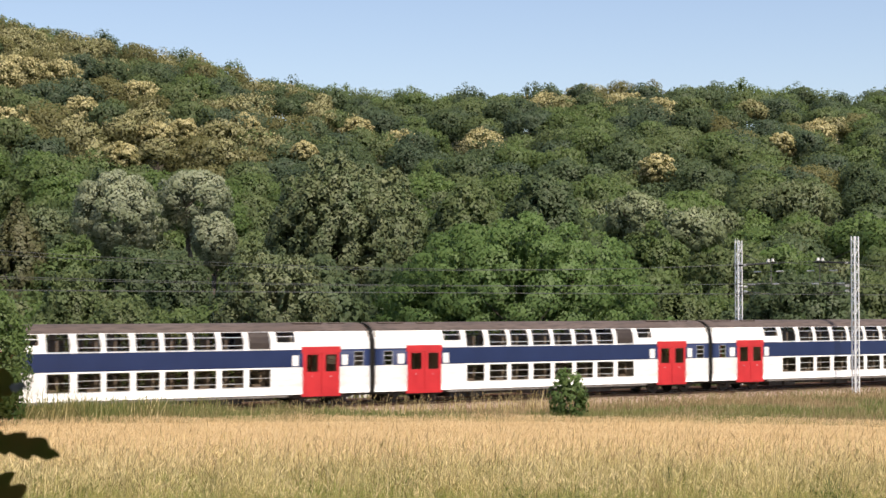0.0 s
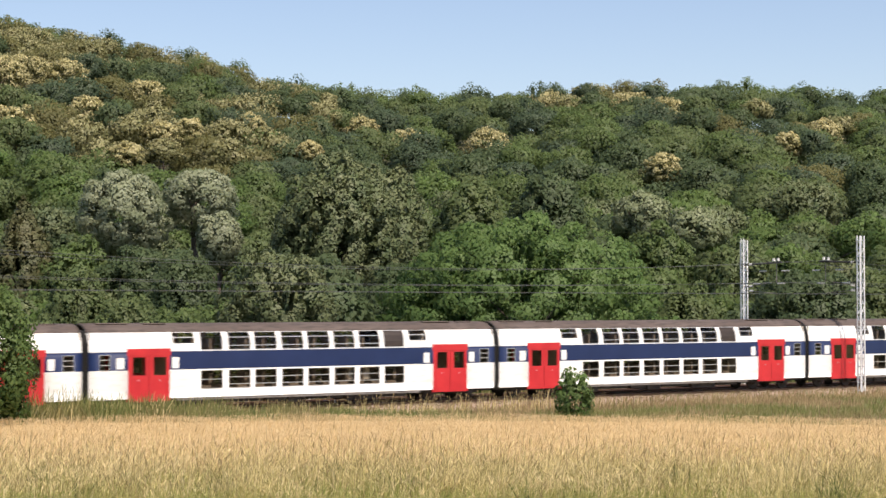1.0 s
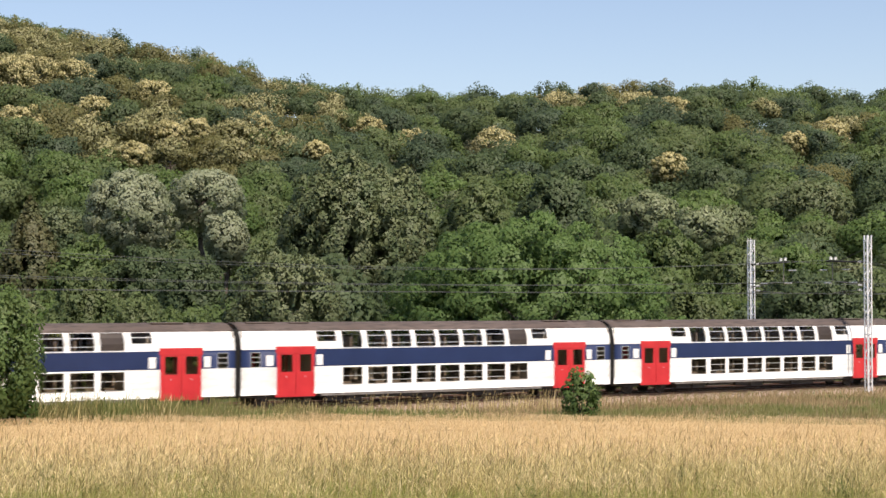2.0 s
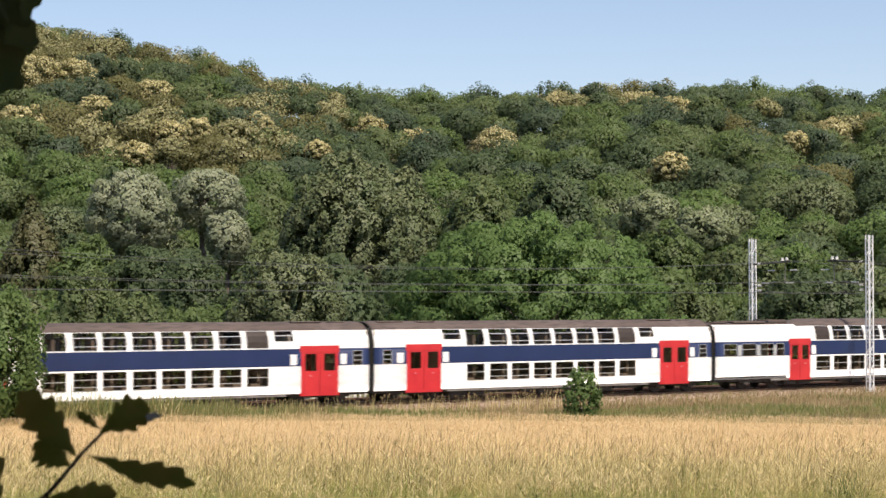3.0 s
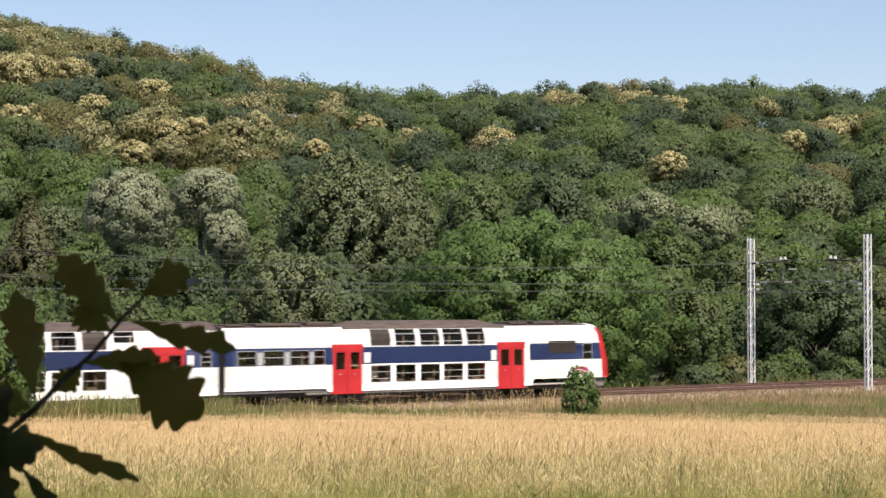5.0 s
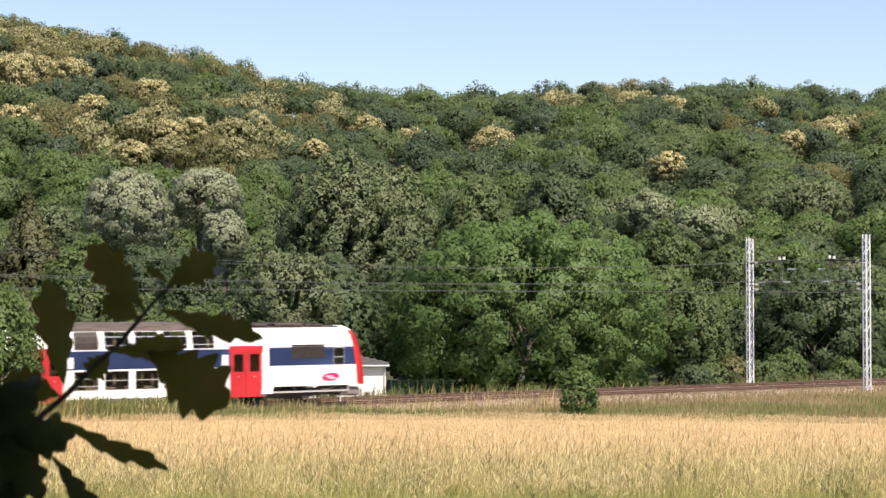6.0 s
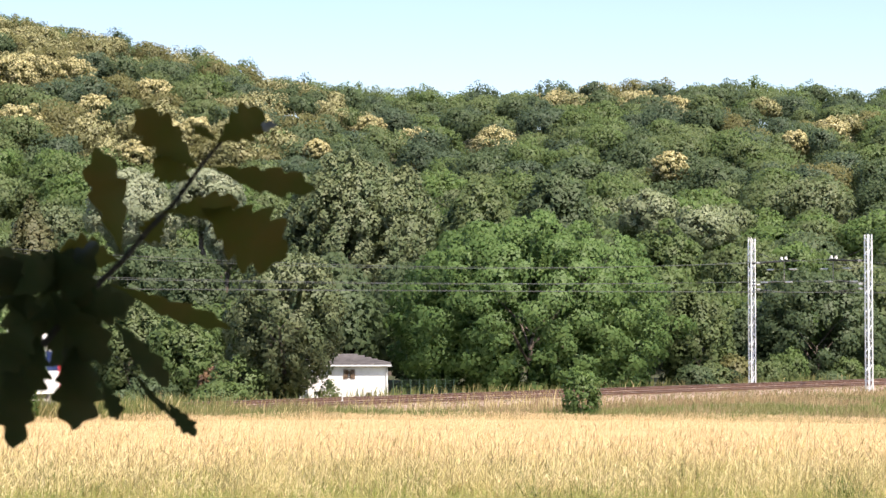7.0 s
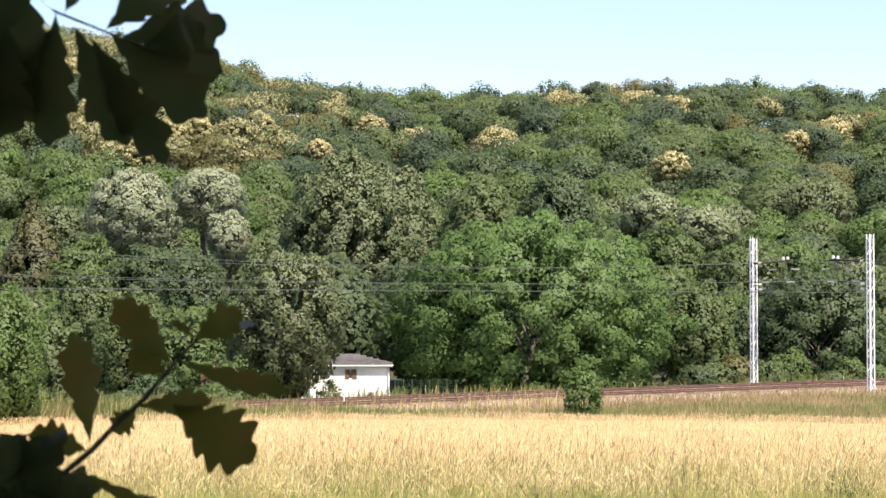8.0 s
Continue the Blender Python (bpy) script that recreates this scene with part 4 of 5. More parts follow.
def wire_run(name, label, across, z_mast, z_mid, r, side_step=0.0):
    pts = []
    for span in range(-2, 4):
        s0, s1 = 35 + 62 * (span - 1), 35 + 62 * span
        for k in range(16):
            u = k / 16
            pts.append((s0 + (s1 - s0) * u, across + side_step * (1 if span % 2 else -1) * (2 * u - 1), z_mast - (z_mast - z_mid) * 4 * u * (1 - u)))
    bm = bmesh.new()
    last = None
    for p in pts:
        ring = [bm.verts.new((p[0], p[1] + r * cos(2 * pi * i / 5), p[2] + r * sin(2 * pi * i / 5))) for i in range(5)]
        if last:
            for i in range(5):
                bm.faces.new((last[i], last[(i + 1) % 5], ring[(i + 1) % 5], ring[i]))
        last = ring
    ob = part(name, bm, M["wire"])
    ob.matrix_basis = TRACK
    return tagged(ob, label, "overhead wire", "overhead wires")


def catenary():
    for s in (35.0,):
        lattice_mast(s, -3.0, -0.55, 1, 3.0)
        lattice_mast(s - 0.6, 6.85, -0.3, -1, 3.05)
    for across in (0.0, 3.8):
        wire_run("contact_wire", "thin copper contact wire over the track", across, 5.98, 5.95, 0.010, 0.2)
        wire_run("messenger_wire", "sagging messenger wire over the track", across, 6.75, 6.35, 0.011)
        wire_run("feeder_wire", "sagging feeder wire on the mast arms", across - 0.15, 8.15, 7.25, 0.011)
        bm = bmesh.new()
        for span in range(-1, 3):
            for k in range(1, 10):
                t = k / 10
                x = 35 + 62 * (span - 1) + 62 * t
                rod(bm, (x, across, 5.95), (x, across, 6.75 - 1.6 * t * (1 - t)), 0.007, sides=4)
        ob = tagged(part("dropper_wires", bm, M["wire"]), "thin vertical dropper wires", "overhead wire", kind="stuff")
        ob.matrix_basis = TRACK


catenary()


# ---- the bungalow ----
def bungalow():
    root = tagged(new("bungalow"), "small white rendered bungalow with a dark hipped roof", "house")
    root.matrix_basis = pose(-3.38, 111.2, -0.95, 0, 0, 3)
    W, D, H = 5.9, 4.4, 2.40
    bm = bmesh.new()
    win = (-2.75, -2.05, 1.50, 2.15)
    plate(bm, -W, 0, 0, H, 0.0, 0.2, (win,))
    plate(bm, -W, 0, 0, H, D - 0.2, 0.2)
    for x in (-W, -0.2):
        box(bm, x, x + 0.2, 0.2, D - 0.2, 0, H)
    part("wall", bm, M["render"], root, "white rendered walls")
    bm = bmesh.new()
    e, r = 0.22, 0.55
    c = [bm.verts.new(p) for p in ((-W - e, -e, H), (e, -e, H), (e, D + e, H), (-W - e, D + e, H), (-W + 2.2, D / 2, H + r), (-2.2, D / 2, H + r))]
    lo = [bm.verts.new(p) for p in ((-W - e, -e, H - 0.14), (e, -e, H - 0.14), (e, D + e, H - 0.14), (-W - e, D + e, H - 0.14))]
    for q in ((0, 1, 5, 4), (1, 2, 5), (2, 3, 4, 5), (3, 0, 4)):
        bm.faces.new([c[i] for i in q])
    for i in range(4):
        j = (i + 1) % 4
        bm.faces.new((lo[i], lo[j], c[j], c[i]))
    bm.faces.new(lo[::-1])
    roof = part("roof", bm, M["slate"], root, "dark hipped tile roof")
    for k in range(6):
        t = k / 6
        w0, w1 = -W - e + t * (2.2 + e), e - t * (2.2 + e)
        y, z = -e + t * (D / 2 + e), H + r * t
        bm = bmesh.new()
        box(bm, w0 + 0.03, w1 - 0.03, y - 0.02, y + 0.44, z + 0.012, z + 0.05, turn=None)
        for v in bm.verts:
            v.co.z += (v.co.y - y) * r / (D / 2 + e)
        part("tile_course", bm, M["slate"], roof)
    for w in (win,):
        bm = bmesh.new()
        plate(bm, w[0], w[1], w[2], w[3], 0.10, 0.05, ((w[0] + 0.05, w[0] + 0.33, w[2] + 0.06, w[3] - 0.06), (w[0] + 0.37, w[1] - 0.05, w[2] + 0.06, w[3] - 0.06)))
        f = part("window", bm, M["white"], root, "white window frame")
        bm = bmesh.new()
        plate(bm, w[0], w[1], w[2], w[3], 0.12, 0.01)
        part("pane", bm, M["glass"], f)
        for a in (w[0] - 0.02, w[1] - 0.26):
            bm = bmesh.new()
            for k in range(6):
                box(bm, a, a + 0.28, -0.05, -0.01, w[2] + 0.1 * k + 0.02, w[2] + 0.1 * k + 0.09)
            part("shutter", bm, M["shutter"], root, "brown slatted shutter")
    bm = bmesh.new()
    rod(bm, (-W - e, -e - 0.07, H - 0.08), (e, -e - 0.07, H - 0.08), 0.065, sides=8)
    rod(bm, (-0.08, -0.07, H - 0.1), (-0.08, -0.07, 0.05), 0.045, sides=8)
    part("gutter", bm, M["porcelain"], root, "pale gutter and downpipe")
    ac = tagged(new("air_conditioner"), "white outdoor air conditioner with a round fan by the wall", "air conditioner")
    ac.matrix_basis = root.matrix_basis @ pose(-1.5, -0.45, 0.0)
    bm = bmesh.new()
    box(bm, 0, 0.85, 0, 0.32, 0.15, 0.75)
    part("case", soft_edges(bm, 0.03, 2), M["porcelain"], ac)
    bm = bmesh.new()
    rod(bm, (0.32, -0.03, 0.45), (0.32, -0.005, 0.45), 0.23, 0.23, 16)
    part("fan_grille", bm, M["black"], ac, "black round fan grille")
    for x in (0.08, 0.67):
        bm = bmesh.new()
        box(bm, x, x + 0.1, 0.02, 0.3, 0, 0.15)
        part("foot", bm, M["sill"], ac)


def wire_fence():
    root = tagged(new("wire_fence"), "green wire mesh fence on thin posts beside the bungalow", "fence")
    root.matrix_basis = pose(-3.1, 113.4, -0.92, 0, 0, 3)
    for k in range(8):
        bm = bmesh.new()
        rod(bm, (k * 0.55, 0, -0.1), (k * 0.55, 0, 1.35), 0.028, sides=6)
        part("post", bm, M["fence"], root)
    bm = bmesh.new()
    for k in range(7):
        rod(bm, (0, 0, 0.15 + k * 0.19), (3.85, 0, 0.15 + k * 0.19), 0.006, sides=4)
    for k in range(34):
        rod(bm, (k * 0.115, 0, 0.1), (k * 0.115, 0, 1.3), 0.004, sides=3)
    part("mesh_panel", bm, M["fence"], root)
    post = tagged(new("marker_post"), "thin white marker post between the tracks", "post")
    post.matrix_basis = TRACK @ Matrix.Translation((-1.1, 1.9, -0.2))
    bm = bmesh.new()
    rod(bm, (0, 0, -0.1), (0, 0, 0.5), 0.05, 0.045, 8)
    part("shaft", bm, M["porcelain"], post)


bungalow()
wire_fence()


# ---- field and grasses ----
def blades(name, rng, x, y, tall, lean, wide, mats, head=None, index=None, head_mat=1):
    """Upright tapered blades, bent over by the wind; head = (share of the height, width) adds an ear to each."""
    n = len(x)
    z = ground(x, y) - 0.03
    a, tilt = rng.uniform(0, 2 * pi, n), rng.normal(0, lean, n)
    bend = np.stack((np.cos(a) * tilt + 0.06, np.sin(a) * tilt, np.zeros(n)), -1)
    f = rng.uniform(-0.7, 0.7, n)
    side = np.stack((np.cos(f), np.sin(f), np.zeros(n)), -1) * (wide * rng.uniform(0.6, 1.4, n) / 2)[:, None]
    base = np.stack((x, y, z), -1)
    mid = base + bend * (tall * 0.35)[:, None] + np.stack((0 * x, 0 * x, tall * 0.6), -1)
    top = base + bend * (tall * 1.0)[:, None] + np.stack((0 * x, 0 * x, tall * (1 - 0.25 * tilt ** 2)), -1)
    V = np.stack((base - side, base + side, mid + side * 0.8, mid - side * 0.8, top + side * 0.25, top - side * 0.25), 1)
    Q = (np.arange(n) * 6)[:, None, None] + np.array(((0, 1, 2, 3), (3, 2, 4, 5)))[None]
    V, Q = V.reshape(-1, 3), Q.reshape(-1, 4)
    I = np.repeat(index if index is not None else np.zeros(n, int), 2)
    if head:
        share, hw = head
        d = top - mid
        lo, hi = top - d * share * 0.4, top + d * share
        wv = side / np.linalg.norm(side, axis=1)[:, None] * hw * rng.uniform(0.7, 1.3, n)[:, None] / 2
        c = (lo * 0.55 + hi * 0.45)
        HV = np.stack((lo, c + wv, hi, c - wv), 1).reshape(-1, 3)
        HQ = np.arange(4 * n).reshape(-1, 4) + len(V)
        V, Q, I = np.concatenate((V, HV)), np.concatenate((Q, HQ)), np.concatenate((I, np.full(n, head_mat)))
    return mesh_of(name, V, Q, mats, I)


def far_edge(x):
    return 82.3 - np.where(x > 0, 0.0092, 0.0066) * np.minimum(np.square(x), 900.0)


def field():
    rng = np.random.default_rng(8)
    # the close-set lower stems and the soil under them, as one uneven mass
    xs, ys = np.linspace(-45, 45, 181), np.linspace(0, 1, 45)
    V, w = [], len(ys) + 2
    for x in xs:
        back = float(far_edge(x)) - 0.1
        for k in range(w):
            y = 57.0 + (back - 57.0) * ys[min(max(k - 1, 0), len(ys) - 1)]
            V.append((x, y, float(ground(x, y)) + (0.0 if k in (0, w - 1) else 0.50 + rng.normal(0, 0.025))))
    i = (np.arange(len(xs) - 1)[:, None] * w + np.arange(w - 1)[None, :]).ravel()
    Q = np.stack((i, i + w, i + w + 1, i + 1), -1)
    tagged(part("wheat_field", mesh_of("wheat_field", np.array(V), Q, [M["straw_soil"]]), None), "close-set straw-coloured stems of the wheat field", "field", kind="structure")
    n = 64000
    x, y = rng.uniform(-22, 22, n), rng.uniform(56.5, 82.5, n)
    keep = y < far_edge(x)
    x, y = x[keep], y[keep]
    tall = 0.80 + 0.05 * np.sin(x * 0.7 + y) + rng.normal(0, 0.05, len(x))
    me = blades("wheat", rng, x, y, tall, 0.30, 0.012, [G["wheat"], G["wheat"]], (0.20, 0.024))
    tagged(part("wheat", me, None), "ripe golden wheat standing in the field", "wheat", kind="stuff")


def meadow():
    rng = np.random.default_rng(9)
    # tall dry grass on the bank before the field, thinning out towards the wheat
    n = 46000
    x, y = rng.uniform(-18, 18, n), 46 + 15 * rng.beta(1.2, 1.5, n)
    clump = np.array([noise.noise(Vector((a * 0.9, b * 0.5, 1.0))) + 0.6 * noise.noise(Vector((a * 0.3, b * 0.25, 4.0))) for a, b in zip(x, y)])
    keep = clump + rng.normal(0, 0.16, n) > -0.05
    x, y, clump = x[keep], y[keep], clump[keep]
    tall = (0.46 + 0.6 * rng.beta(1.4, 2.4, len(x)) + 0.45 * clump).clip(0.3, 1.3) * np.interp(y, (46, 56, 61), (1, 1, 0.8))
    me = blades("dry_grass", rng, x, y, tall, 0.65, 0.013, [G["straw"], G["seed"], G["grass"]], (0.30, 0.020), rng.choice(3, len(x), p=(0.40, 0.13, 0.47)), 0)
    tagged(part("dry_grass", me, None), "tall dry seeding grass before the wheat field", "grass", kind="stuff")
    # long straw-coloured stems that stand over the rest
    n = 18000
    x, y = rng.uniform(-18, 18, n), 47 + 15 * rng.beta(1.3, 1.8, n)
    keep = np.array([noise.noise(Vector((a * 0.5, b * 0.4, 9.0))) for a, b in zip(x, y)]) + rng.normal(0, 0.2, n) > -0.1
    x, y = x[keep], y[keep]
    me = blades("straw_stems", rng, x, y, (0.75 + 0.9 * rng.beta(1.5, 2.4, len(x))), 0.50, 0.012, [G["straw"], G["seed"]], (0.42, 0.020), (rng.uniform(size=len(x)) > 0.75).astype(int), 0)
    tagged(part("straw_stems", me, None), "long bleached grass stems with drooping heads", "grass", kind="stuff")
    n = 52000
    x, y = rng.uniform(-17, 17, n), rng.uniform(45, 58, n)
    keep = np.array([noise.noise(Vector((a * 0.3, b * 0.4, 7.0))) for a, b in zip(x, y)]) + (55.5 - y) * 0.09 + 0.012 * x + rng.normal(0, 0.2, n) > 0
    x, y = x[keep], y[keep]
    me = blades("green_grass", rng, x, y, rng.uniform(0.35, 1.0, len(x)), 0.60, 0.018, [G["grass"]])
    tagged(part("green_grass", me, None), "green grass among the dry stalks", "grass", kind="stuff")
    # dark herbs in tufts
    cx, cy = rng.uniform(-16, 16, 130), 48 + 11 * rng.beta(1.2, 1.5, 130)
    i = rng.integers(0, 130, 5200)
    x, y = cx[i] + rng.normal(0, 0.22, 5200), cy[i] + rng.normal(0, 0.3, 5200)
    me = blades("meadow_herbs", rng, x, y, (0.45 + 0.08 * (i % 9)) * rng.uniform(0.6, 1.15, 5200), 0.7, 0.03, [G["herb"]])
    tagged(part("meadow_herbs", me, None), "dark green herbs in tufts among the grass", "herbs", kind="stuff")
    # tall single stalks with brown seed heads
    n = 2600
    x, y = rng.uniform(-17, 17, n), 48 + 15 * rng.beta(1.4, 1.8, n)
    me = blades("seed_stalks", rng, x, y, rng.uniform(0.8, 1.75, n), 0.42, 0.012, [G["stalk"], G["stalk"]], (0.40, 0.022))
    tagged(part("seed_stalks", me, None), "tall brown seed stalks", "grass", kind="stuff")


def verge():
    rng = np.random.default_rng(10)
    n = 80000
    x, y = rng.uniform(-30, 36, n), rng.uniform(77, 122, n)
    p = np.array(TRACK.inverted())
    across = p[1, 0] * x + p[1, 1] * y + p[1, 3]
    keep = (y > far_edge(x) + 0.1) & (across < -1.7) & (np.abs(x) < 0.27 * y)
    x, y, across = x[keep], y[keep], across[keep]
    m = np.array([noise.noise(Vector((a * 0.16, b * 0.2, 2.0))) for a, b in zip(x, y)])
    dry = (m + rng.normal(0, 0.15, len(x)) + 0.16 + np.where(across > -8, 0.10, -0.30) > 0.12).astype(int)
    tall = np.where(dry, rng.uniform(0.2, 0.6, len(x)), rng.uniform(0.25, 0.5, len(x))) * np.where(across > -3.2, 0.6, 1.0)
    me = blades("verge_grass", rng, x, y, tall, 0.3, 0.03, [G["verge"], G["sere"]], None, dry)
    tagged(part("verge_grass", me, None), "green and dry grass on the railway verge", "grass", kind="stuff")
    n = 15000
    s, c = rng.uniform(-28, 50, n), rng.uniform(-5.0, -1.45, n)
    w = np.array([on_track(a, b, 0) for a, b in zip(s, c)])
    me = blades("shoulder_grass", rng, w[:, 0], w[:, 1], rng.uniform(0.40, 0.72, n) - 0.25 * (c < -3.4), 0.3, 0.03, [G["sere"], G["verge"]], None, (rng.uniform(size=n) > 0.72).astype(int))
    tagged(part("shoulder_grass", me, None), "brown dry grass on the ballast shoulder", "grass", kind="stuff")
    # rank weeds on the far side of the line and along the left of the verge
    n = 16000
    x, y = rng.uniform(-32, 40, n), rng.uniform(95, 140, n)
    across = p[1, 0] * x + p[1, 1] * y + p[1, 3]
    keep = (across > 7.2) & (across < 11.5) & (np.abs(x) < 0.27 * y)
    x, y = x[keep], y[keep]
    me = blades("far_weeds", rng, x, y, rng.uniform(0.3, 1.0, len(x)), 0.3, 0.05, [G["verge"], G["straw"]], None, (rng.uniform(size=len(x)) > 0.97).astype(int))
    tagged(part("far_weeds", me, None), "rank grass and weeds behind the railway", "weeds", kind="stuff")
    n = 30000
    x, y = -26 + 30 * rng.beta(1.0, 1.7, n), rng.uniform(79.5, 92, n)
    across = p[1, 0] * x + p[1, 1] * y + p[1, 3]
    keep = (across < -2.6) & (y > far_edge(x) + 0.2)
    x, y = x[keep], y[keep]
    rank = np.interp(x, (-18, -14, -9, -3), (1.6, 1.35, 0.9, 0.55)) * (1 + 0.4 * np.array([noise.noise(Vector((a * 0.5, b * 0.5, 3.0))) for a, b in zip(x, y)]))
    me = blades("verge_weeds", rng, x, y, rng.uniform(0.5, 1.25, len(x)) * rank, 0.3, 0.035, [G["verge"], G["straw"]], None, (rng.uniform(size=len(x)) > 0.93).astype(int))
    tagged(part("verge_weeds", me, None), "tall green weeds on the railway verge", "weeds", kind="stuff")
    n = 700
    s, c = rng.uniform(-25, 12, n), rng.uniform(-5.2, -3.0, n)
    w = np.array([on_track(a, b, 0) for a, b in zip(s, c)])
    me = blades("lineside_stalks", rng, w[:, 0], w[:, 1], rng.uniform(0.6, 1.2, n), 0.2, 0.02, [G["straw"], G["seed"]], (0.25, 0.05))
    tagged(part("lineside_stalks", me, None), "dry stalks beside the track", "grass", kind="stuff")


field()
meadow()
verge()


# ---- the oak over the camera ----
DEPTH = 2.7                                     # metres from the lens to the swaying twig
PX = DEPTH / 3160.0                             # one unit of the twig's plan, in metres


def oak_leaf(length, wide, curl, fold, lobes=5.0, offset=0.0):
    """A lobed oak leaf along +x from its stalk, broadest past its middle, folded along the midrib and curled."""
    n = 64
    V, Q = [], []
    for i in range(n + 1):
        t = i / n
        env = max(sin(pi * t ** 1.45), 0.0) ** 0.8
        row = []
        for side in (1, -1):
            beat = lobes * t ** 0.9 + offset * side
            bump = 0.5 - 0.5 * cos(2 * pi * beat)
            w = wide / 2 * max(env * (0.66 + 0.38 * bump ** 0.6), 0.014 if t < 0.98 else 0.0)
            row.append((w, 0.055 * length * bump * env))
        y = curl * length * t * t + 0.02 * length * sin(9 * t + 4 * offset)
        V += [(length * t + row[0][1], y + fold * row[0][0], row[0][0]), (length * t, y, 0.0), (length * t + row[1][1], y + fold * row[1][0], -row[1][0])]
    for i in range(n):
        a = 3 * i
        Q += [(a, a + 3, a + 4, a + 1), (a + 1, a + 4, a + 5, a + 2)]
    return np.array(V), np.array(Q)


def leaf(parent, x, z, aim, length, wide, twist=0, depth=0.0, curl=0.1, fold=0.25, label="", tone="oak"):
    """A leaf whose stalk starts at x, z of the twig's plan and which aims aim degrees over the plan's x axis."""
    V, Q = oak_leaf(length * PX, wide * PX * 0.90, curl, fold, 4.3 + abs(aim) % 7 * 0.2, 0.06 + abs(x + z) % 5 * 0.03)
    me = mesh_of("leaf", V, Q, [G[tone]])
    for p in me.polygons:
        p.use_smooth = True
    ob = part("leaf", me, None, parent, label)
    ob.matrix_basis = Matrix.Translation((x * PX, depth, z * PX)) @ pose(0, 0, 0, 0, -aim, 0) @ pose(0, 0, 0, twist, 0, 0)
    return ob


def stem(parent, pts, r0, r1, name="twig"):
    bm = bmesh.new()
    last = None
    for i, (x, z) in enumerate(pts):
        r = (r0 + (r1 - r0) * i / (len(pts) - 1)) * PX
        ring = [bm.verts.new((x * PX + r * 0.7 * cos(2 * pi * k / 7), r * sin(2 * pi * k / 7), z * PX - r * 0.7 * cos(2 * pi * k / 7))) for k in range(7)]
        if last:
            for k in range(7):
                bm.faces.new((last[k], last[(k + 1) % 7], ring[(k + 1) % 7], ring[k]))
        last = ring
    part(name, bm, M["twig"], parent, "thin brown twig")


def swaying_twig():
    root = tagged(new("oak_branch"), "shaded oak branch with lobed leaves swaying near the lens", "branch")
    stem(root, ((-330, -330), (-240, -235), (-150, -160), (-105, -112), (-60, -72), (-20, -25), (0, 0), (35, 35), (52, 58)), 6.5, 2.5)
    L = leaf
    # the tip
    L(root, -10, -12, 131, 160, 84, 10, 0.0, 0.1)
    L(root, -24, -28, 146, 78, 74, 15, 0.012)
    L(root, 28, 32, 30, 100, 80, 20, -0.01, 0.0)
    L(root, 62, 52, 4, 74, 24, 35, 0.01, label="pale leaf underside", tone="oak_pale")
    L(root, 30, 36, 140, 56, 24, 30, 0.01)
    L(root, 4, -8, -19, 200, 70, 35, -0.01, 0.1)
    # the large leaf and its stalk
    L(root, -74, -84, 3, 135, 56, 15, -0.015)
    L(root, -8, -80, -34, 176, 142, 5, -0.02, -0.05)
    L(root, -72, -86, 226, 62, 56, 0, 0.0)
    # the pair on the lower twig
    L(root, -158, -150, 98, 200, 84, 20, 0.02, 0.15)
    L(root, -160, -162, 165, 108, 86, 10, 0.0, 0.05)
    L(root, -190, -200, -27, 235, 48, 25, 0.02, 0.1)
    # the dark tuft at its foot, and the leaves that hang from it
    rng = random.Random(7)
    for k in range(16):
        L(root, rng.uniform(-350, -225), rng.uniform(-275, -130), rng.uniform(0, 360), rng.uniform(105, 165), rng.uniform(75, 105), rng.uniform(-40, 40), rng.uniform(-0.04, 0.05), rng.uniform(-0.1, 0.2), tone="oak_shaded")
    for x, z, aim, ln, w, tw in ((-235, -285, -96, 170, 105, 5), (-195, -370, -70, 75, 42, 20), (-150, -355, -52, 120, 24, 40), (-85, -415, -58, 78, 40, 20), (-185, -265, -52, 160, 58, 25),
                                 (-350, -290, -94, 190, 80, 10), (-310, -280, -104, 115, 90, 15), (-370, -300, -100, 140, 100, 0), (-265, -275, -80, 130, 80, 25)):
        L(root, x, z, aim, ln, w, tw, rng.uniform(-0.04, 0.05), rng.uniform(-0.1, 0.2), tone="oak_shaded")
    stem(root, ((-250, -245), (-200, -305), (-150, -360), (-85, -418)), 5, 2.5, "side_twig")
    return root


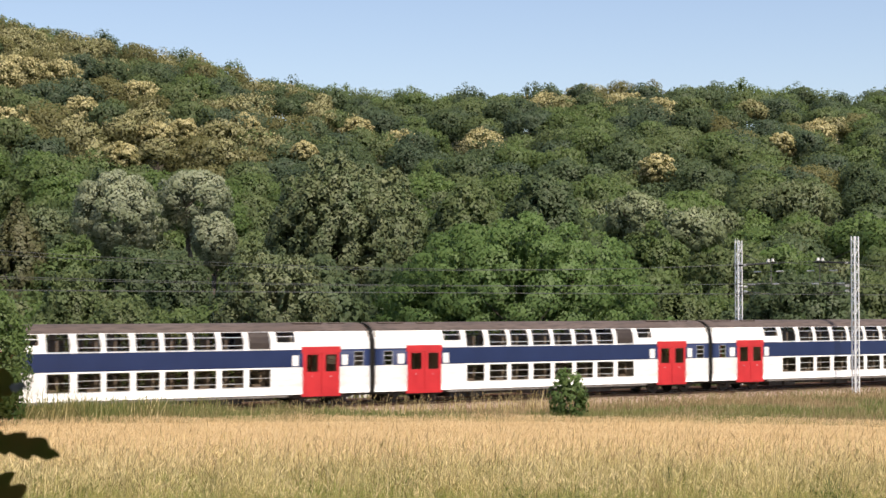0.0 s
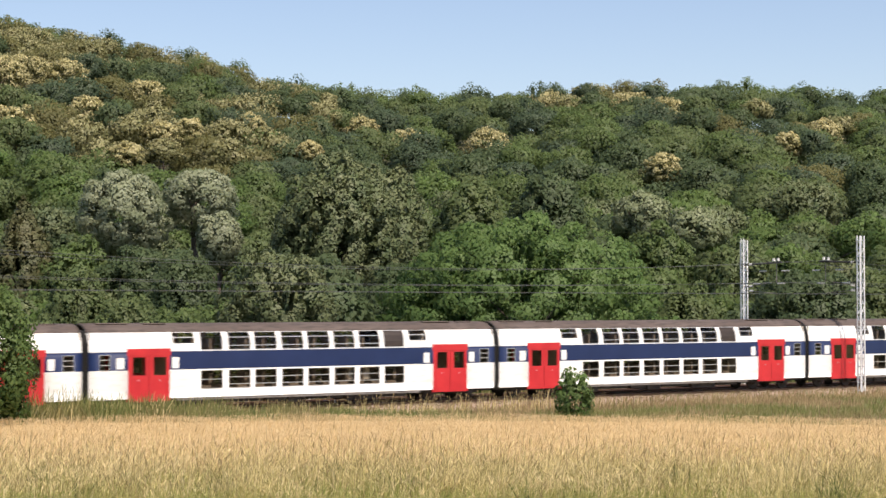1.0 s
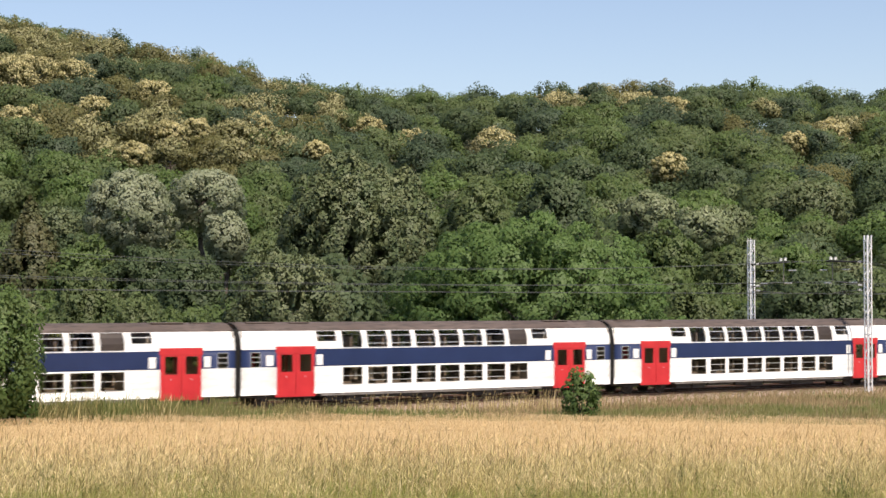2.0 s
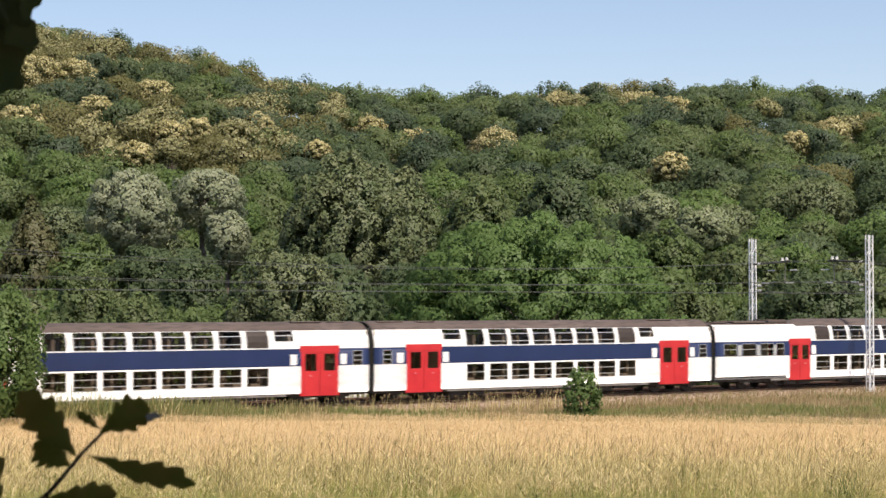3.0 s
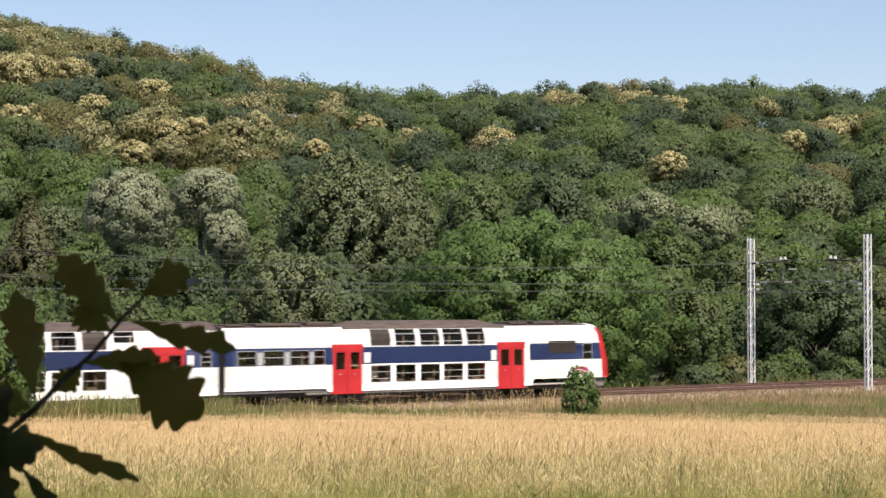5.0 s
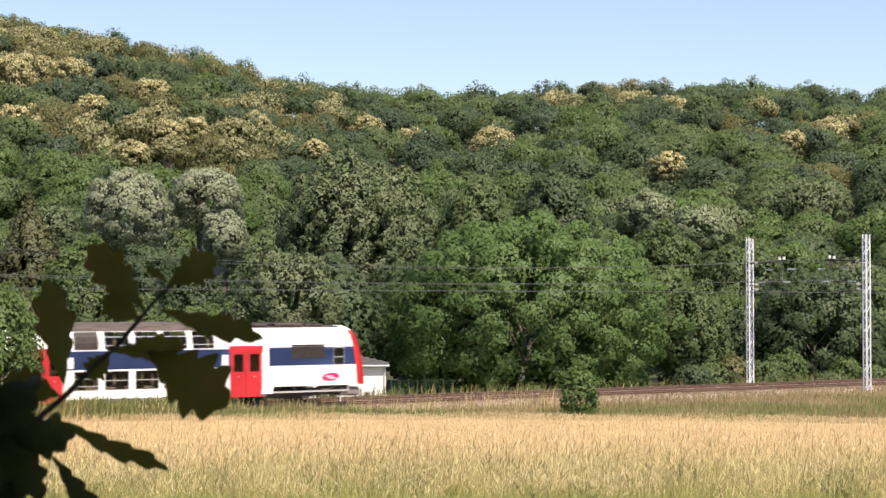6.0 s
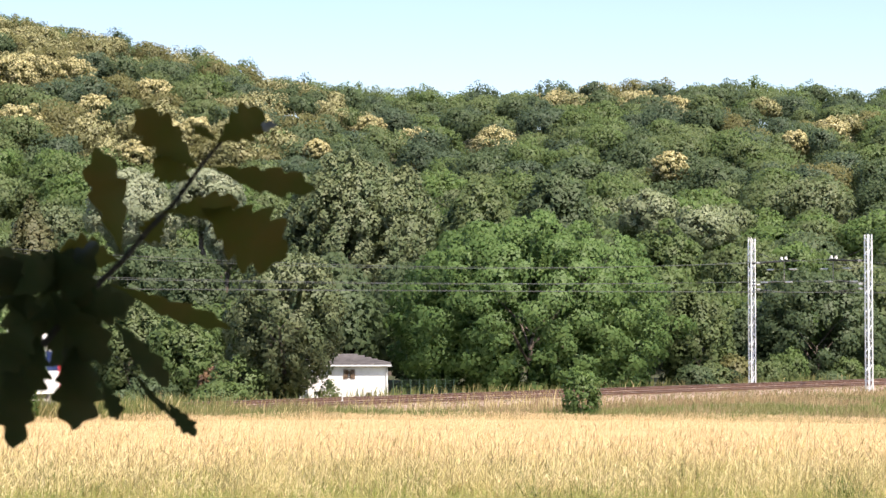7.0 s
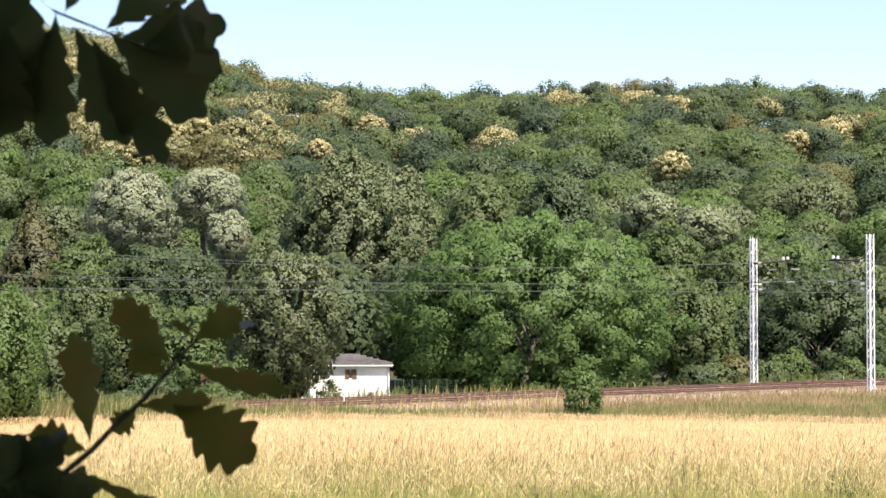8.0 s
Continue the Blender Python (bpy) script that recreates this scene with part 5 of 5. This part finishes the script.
def upper_branch():
    root = tagged(new("oak_branch"), "shaded oak branch with broad lobed leaves hanging from above", "branch")
    stem(root, ((-260, 260), (-160, 150), (-60, 60), (40, 20), (110, -10)), 9, 4)
    for x, z, aim, ln, w, tw, d in ((60, 10, 8, 190, 125, 5, 0.0), (40, 20, -42, 225, 130, 10, 0.01), (-20, 30, -68, 230, 120, 15, -0.01), (-60, 60, -95, 240, 110, 10, 0.02),
                                    (80, 0, -18, 165, 110, 25, 0.02), (-90, 90, 205, 190, 130, 10, 0.0), (-40, 60, 60, 180, 120, 20, 0.01), (30, 30, 38, 190, 115, 15, 0.02),
                                    (-130, 120, -80, 250, 130, 0, 0.03), (-150, 150, 190, 220, 140, 5, -0.02), (-110, 110, 30, 210, 120, 30, -0.03), (-60, 45, -120, 220, 120, 10, 0.03),
                                    (110, -10, 20, 110, 85, 10, -0.01), (-150, 60, -95, 230, 140, 10, 0.01), (-210, 110, -80, 250, 150, 5, 0.02), (-190, 170, 20, 220, 150, 20, 0.0), (-120, 130, 75, 200, 140, 10, -0.02),
                                    (10, 10, -62, 260, 110, 25, -0.02), (-240, 60, -100, 220, 150, 0, 0.0)):
        leaf(root, x, z, aim, ln, w, tw, d, tone="oak_shaded")
    return root


def oak_tree():
    """The oak that shades its low branches: trunk beside the camera, crown over it, all out of the picture."""
    root = tagged(new("oak_tree"), "spreading oak whose shade falls on the camera's place", "tree")
    rng = np.random.default_rng(77)
    root.matrix_basis = pose(-1.6, -2.6, float(ground(-1.6, -2.6)) - 0.1)
    part("trunk", trunk_mesh(rng, 6.5, 0.34, 8, 3.4), M["bark"], root, "grey-brown bark")
    # unseen leaf mass left of the view, added to shade the twig's tuft
    V, Q, N, _ = crown(rng, 2.6, 0.6, 4.4, 16, 1500, 0.16)
    part("low_branches", mesh_of("low_branches", V + (-1.3, 3.9, 0), Q, [G["green"]], None, N), None, root)
    V, Q, N, _ = crown(rng, 14.5, 4.0, 11.5, 40, 9500, 0.5)
    part("crown", mesh_of("crown", V, Q, [G["green"]], None, N), None, root)


TWIG, UPPER = swaying_twig(), upper_branch()
oak_tree()


def sleepers():
    """Sleepers of both tracks: pieces of the tracks on one shared mesh."""
    bm = bmesh.new()
    box(bm, -0.13, 0.13, -1.3, 1.3, -0.30, -0.15)
    soft_edges(bm, 0.015)
    me = bpy.data.meshes.new("sleeper")
    bm.to_mesh(me)
    bm.free()
    me.materials.append(M["sleeper"])
    rng = random.Random(2)
    for track in TRACKS:
        for k in range(148):
            ob = part("sleeper", me, None, track)
            ob.matrix_basis = pose(-36 + 0.6 * k + rng.uniform(-0.02, 0.02), rng.uniform(-0.02, 0.02), rng.uniform(-0.008, 0.008), 0, 0, rng.uniform(-0.6, 0.6))


sleepers()


# ---- movement ----
def hung(x, y, turn, swing=0.0, depth=DEPTH):
    """A branch whose origin lies at x to the right and y above the lens's level, at its distance."""
    return pose(x, depth, EYE[2] + y, 0, 0, swing) @ pose(0, 0, 0, 0, turn, 0)


def motions():
    times = [0.5 * k for k in range(17)]
    for car, start, wheels in CARS:
        walk(car, [(t, TRACK @ Matrix.Translation((start - SPEED * t, 0, 0))) for t in times])
        for w in wheels:
            home = w.location.copy()
            walk(w, [(k / FPS, pose(*home, 0, -math.degrees(SPEED * k / FPS / 0.46) % 360, 0)) for k in range(8 * FPS + 1)])
    u = PX
    walk(TWIG, [(t, hung((x - 784) * u, (540 - y) * u, a, b)) for t, x, y, a, b in TWIG_SWAY])
    walk(UPPER, [(t, hung((x - 784) * u, (540 - y) * u, a)) for t, x, y, a in UPPER_SWAY])


# time, place to the right and downwards in the twig plan's units, turn and swing in degrees
TWIG_SWAY = ((0.0, -64, 743, 0, 0), (0.3, -155, 760, 0, 0), (0.6, -300, 860, 0, 0), (1.5, -330, 1000, 0, 0), (2.3, -160, 960, 0, 4), (2.8, 102, 824, -2, 6), (3.0, 150, 798, 0, 4),
             (3.2, 198, 722, 2, 2), (3.5, 142, 686, -2, 6), (3.7, 152, 655, -3, 10), (4.0, 158, 612, -3, 10), (4.5, 190, 570, -1, 8), (5.2, 238, 560, 0, 4), (5.8, 275, 553, 0, 2), (6.0, 274, 540, 0, 0),
             (6.2, 262, 505, 0, 0), (6.4, 262, 450, 0, 0), (6.6, 283, 370, -2, 0), (6.8, 325, 270, -4, 0), (7.0, 360, 290, -4, 0), (7.2, 358, 302, -3, 0), (7.4, 338, 395, -1, 0), (7.5, 335, 472, 0, 0),
             (7.6, 322, 534, 0, 0), (7.8, 303, 592, 0, 0), (8.0, 314, 636, 0, 0))
UPPER_SWAY = ((0.0, -300, -330, 0), (2.0, -380, -360, 0), (2.7, -240, -40, 0), (3.0, -180, 25, 0), (3.3, -250, -60, 0), (4.0, -300, -330, 0), (6.0, -360, -380, 0), (7.2, -250, -330, 0), (7.6, -60, -180, 0), (7.8, 80, 15, 0), (8.0, 148, 78, 0))
motions()
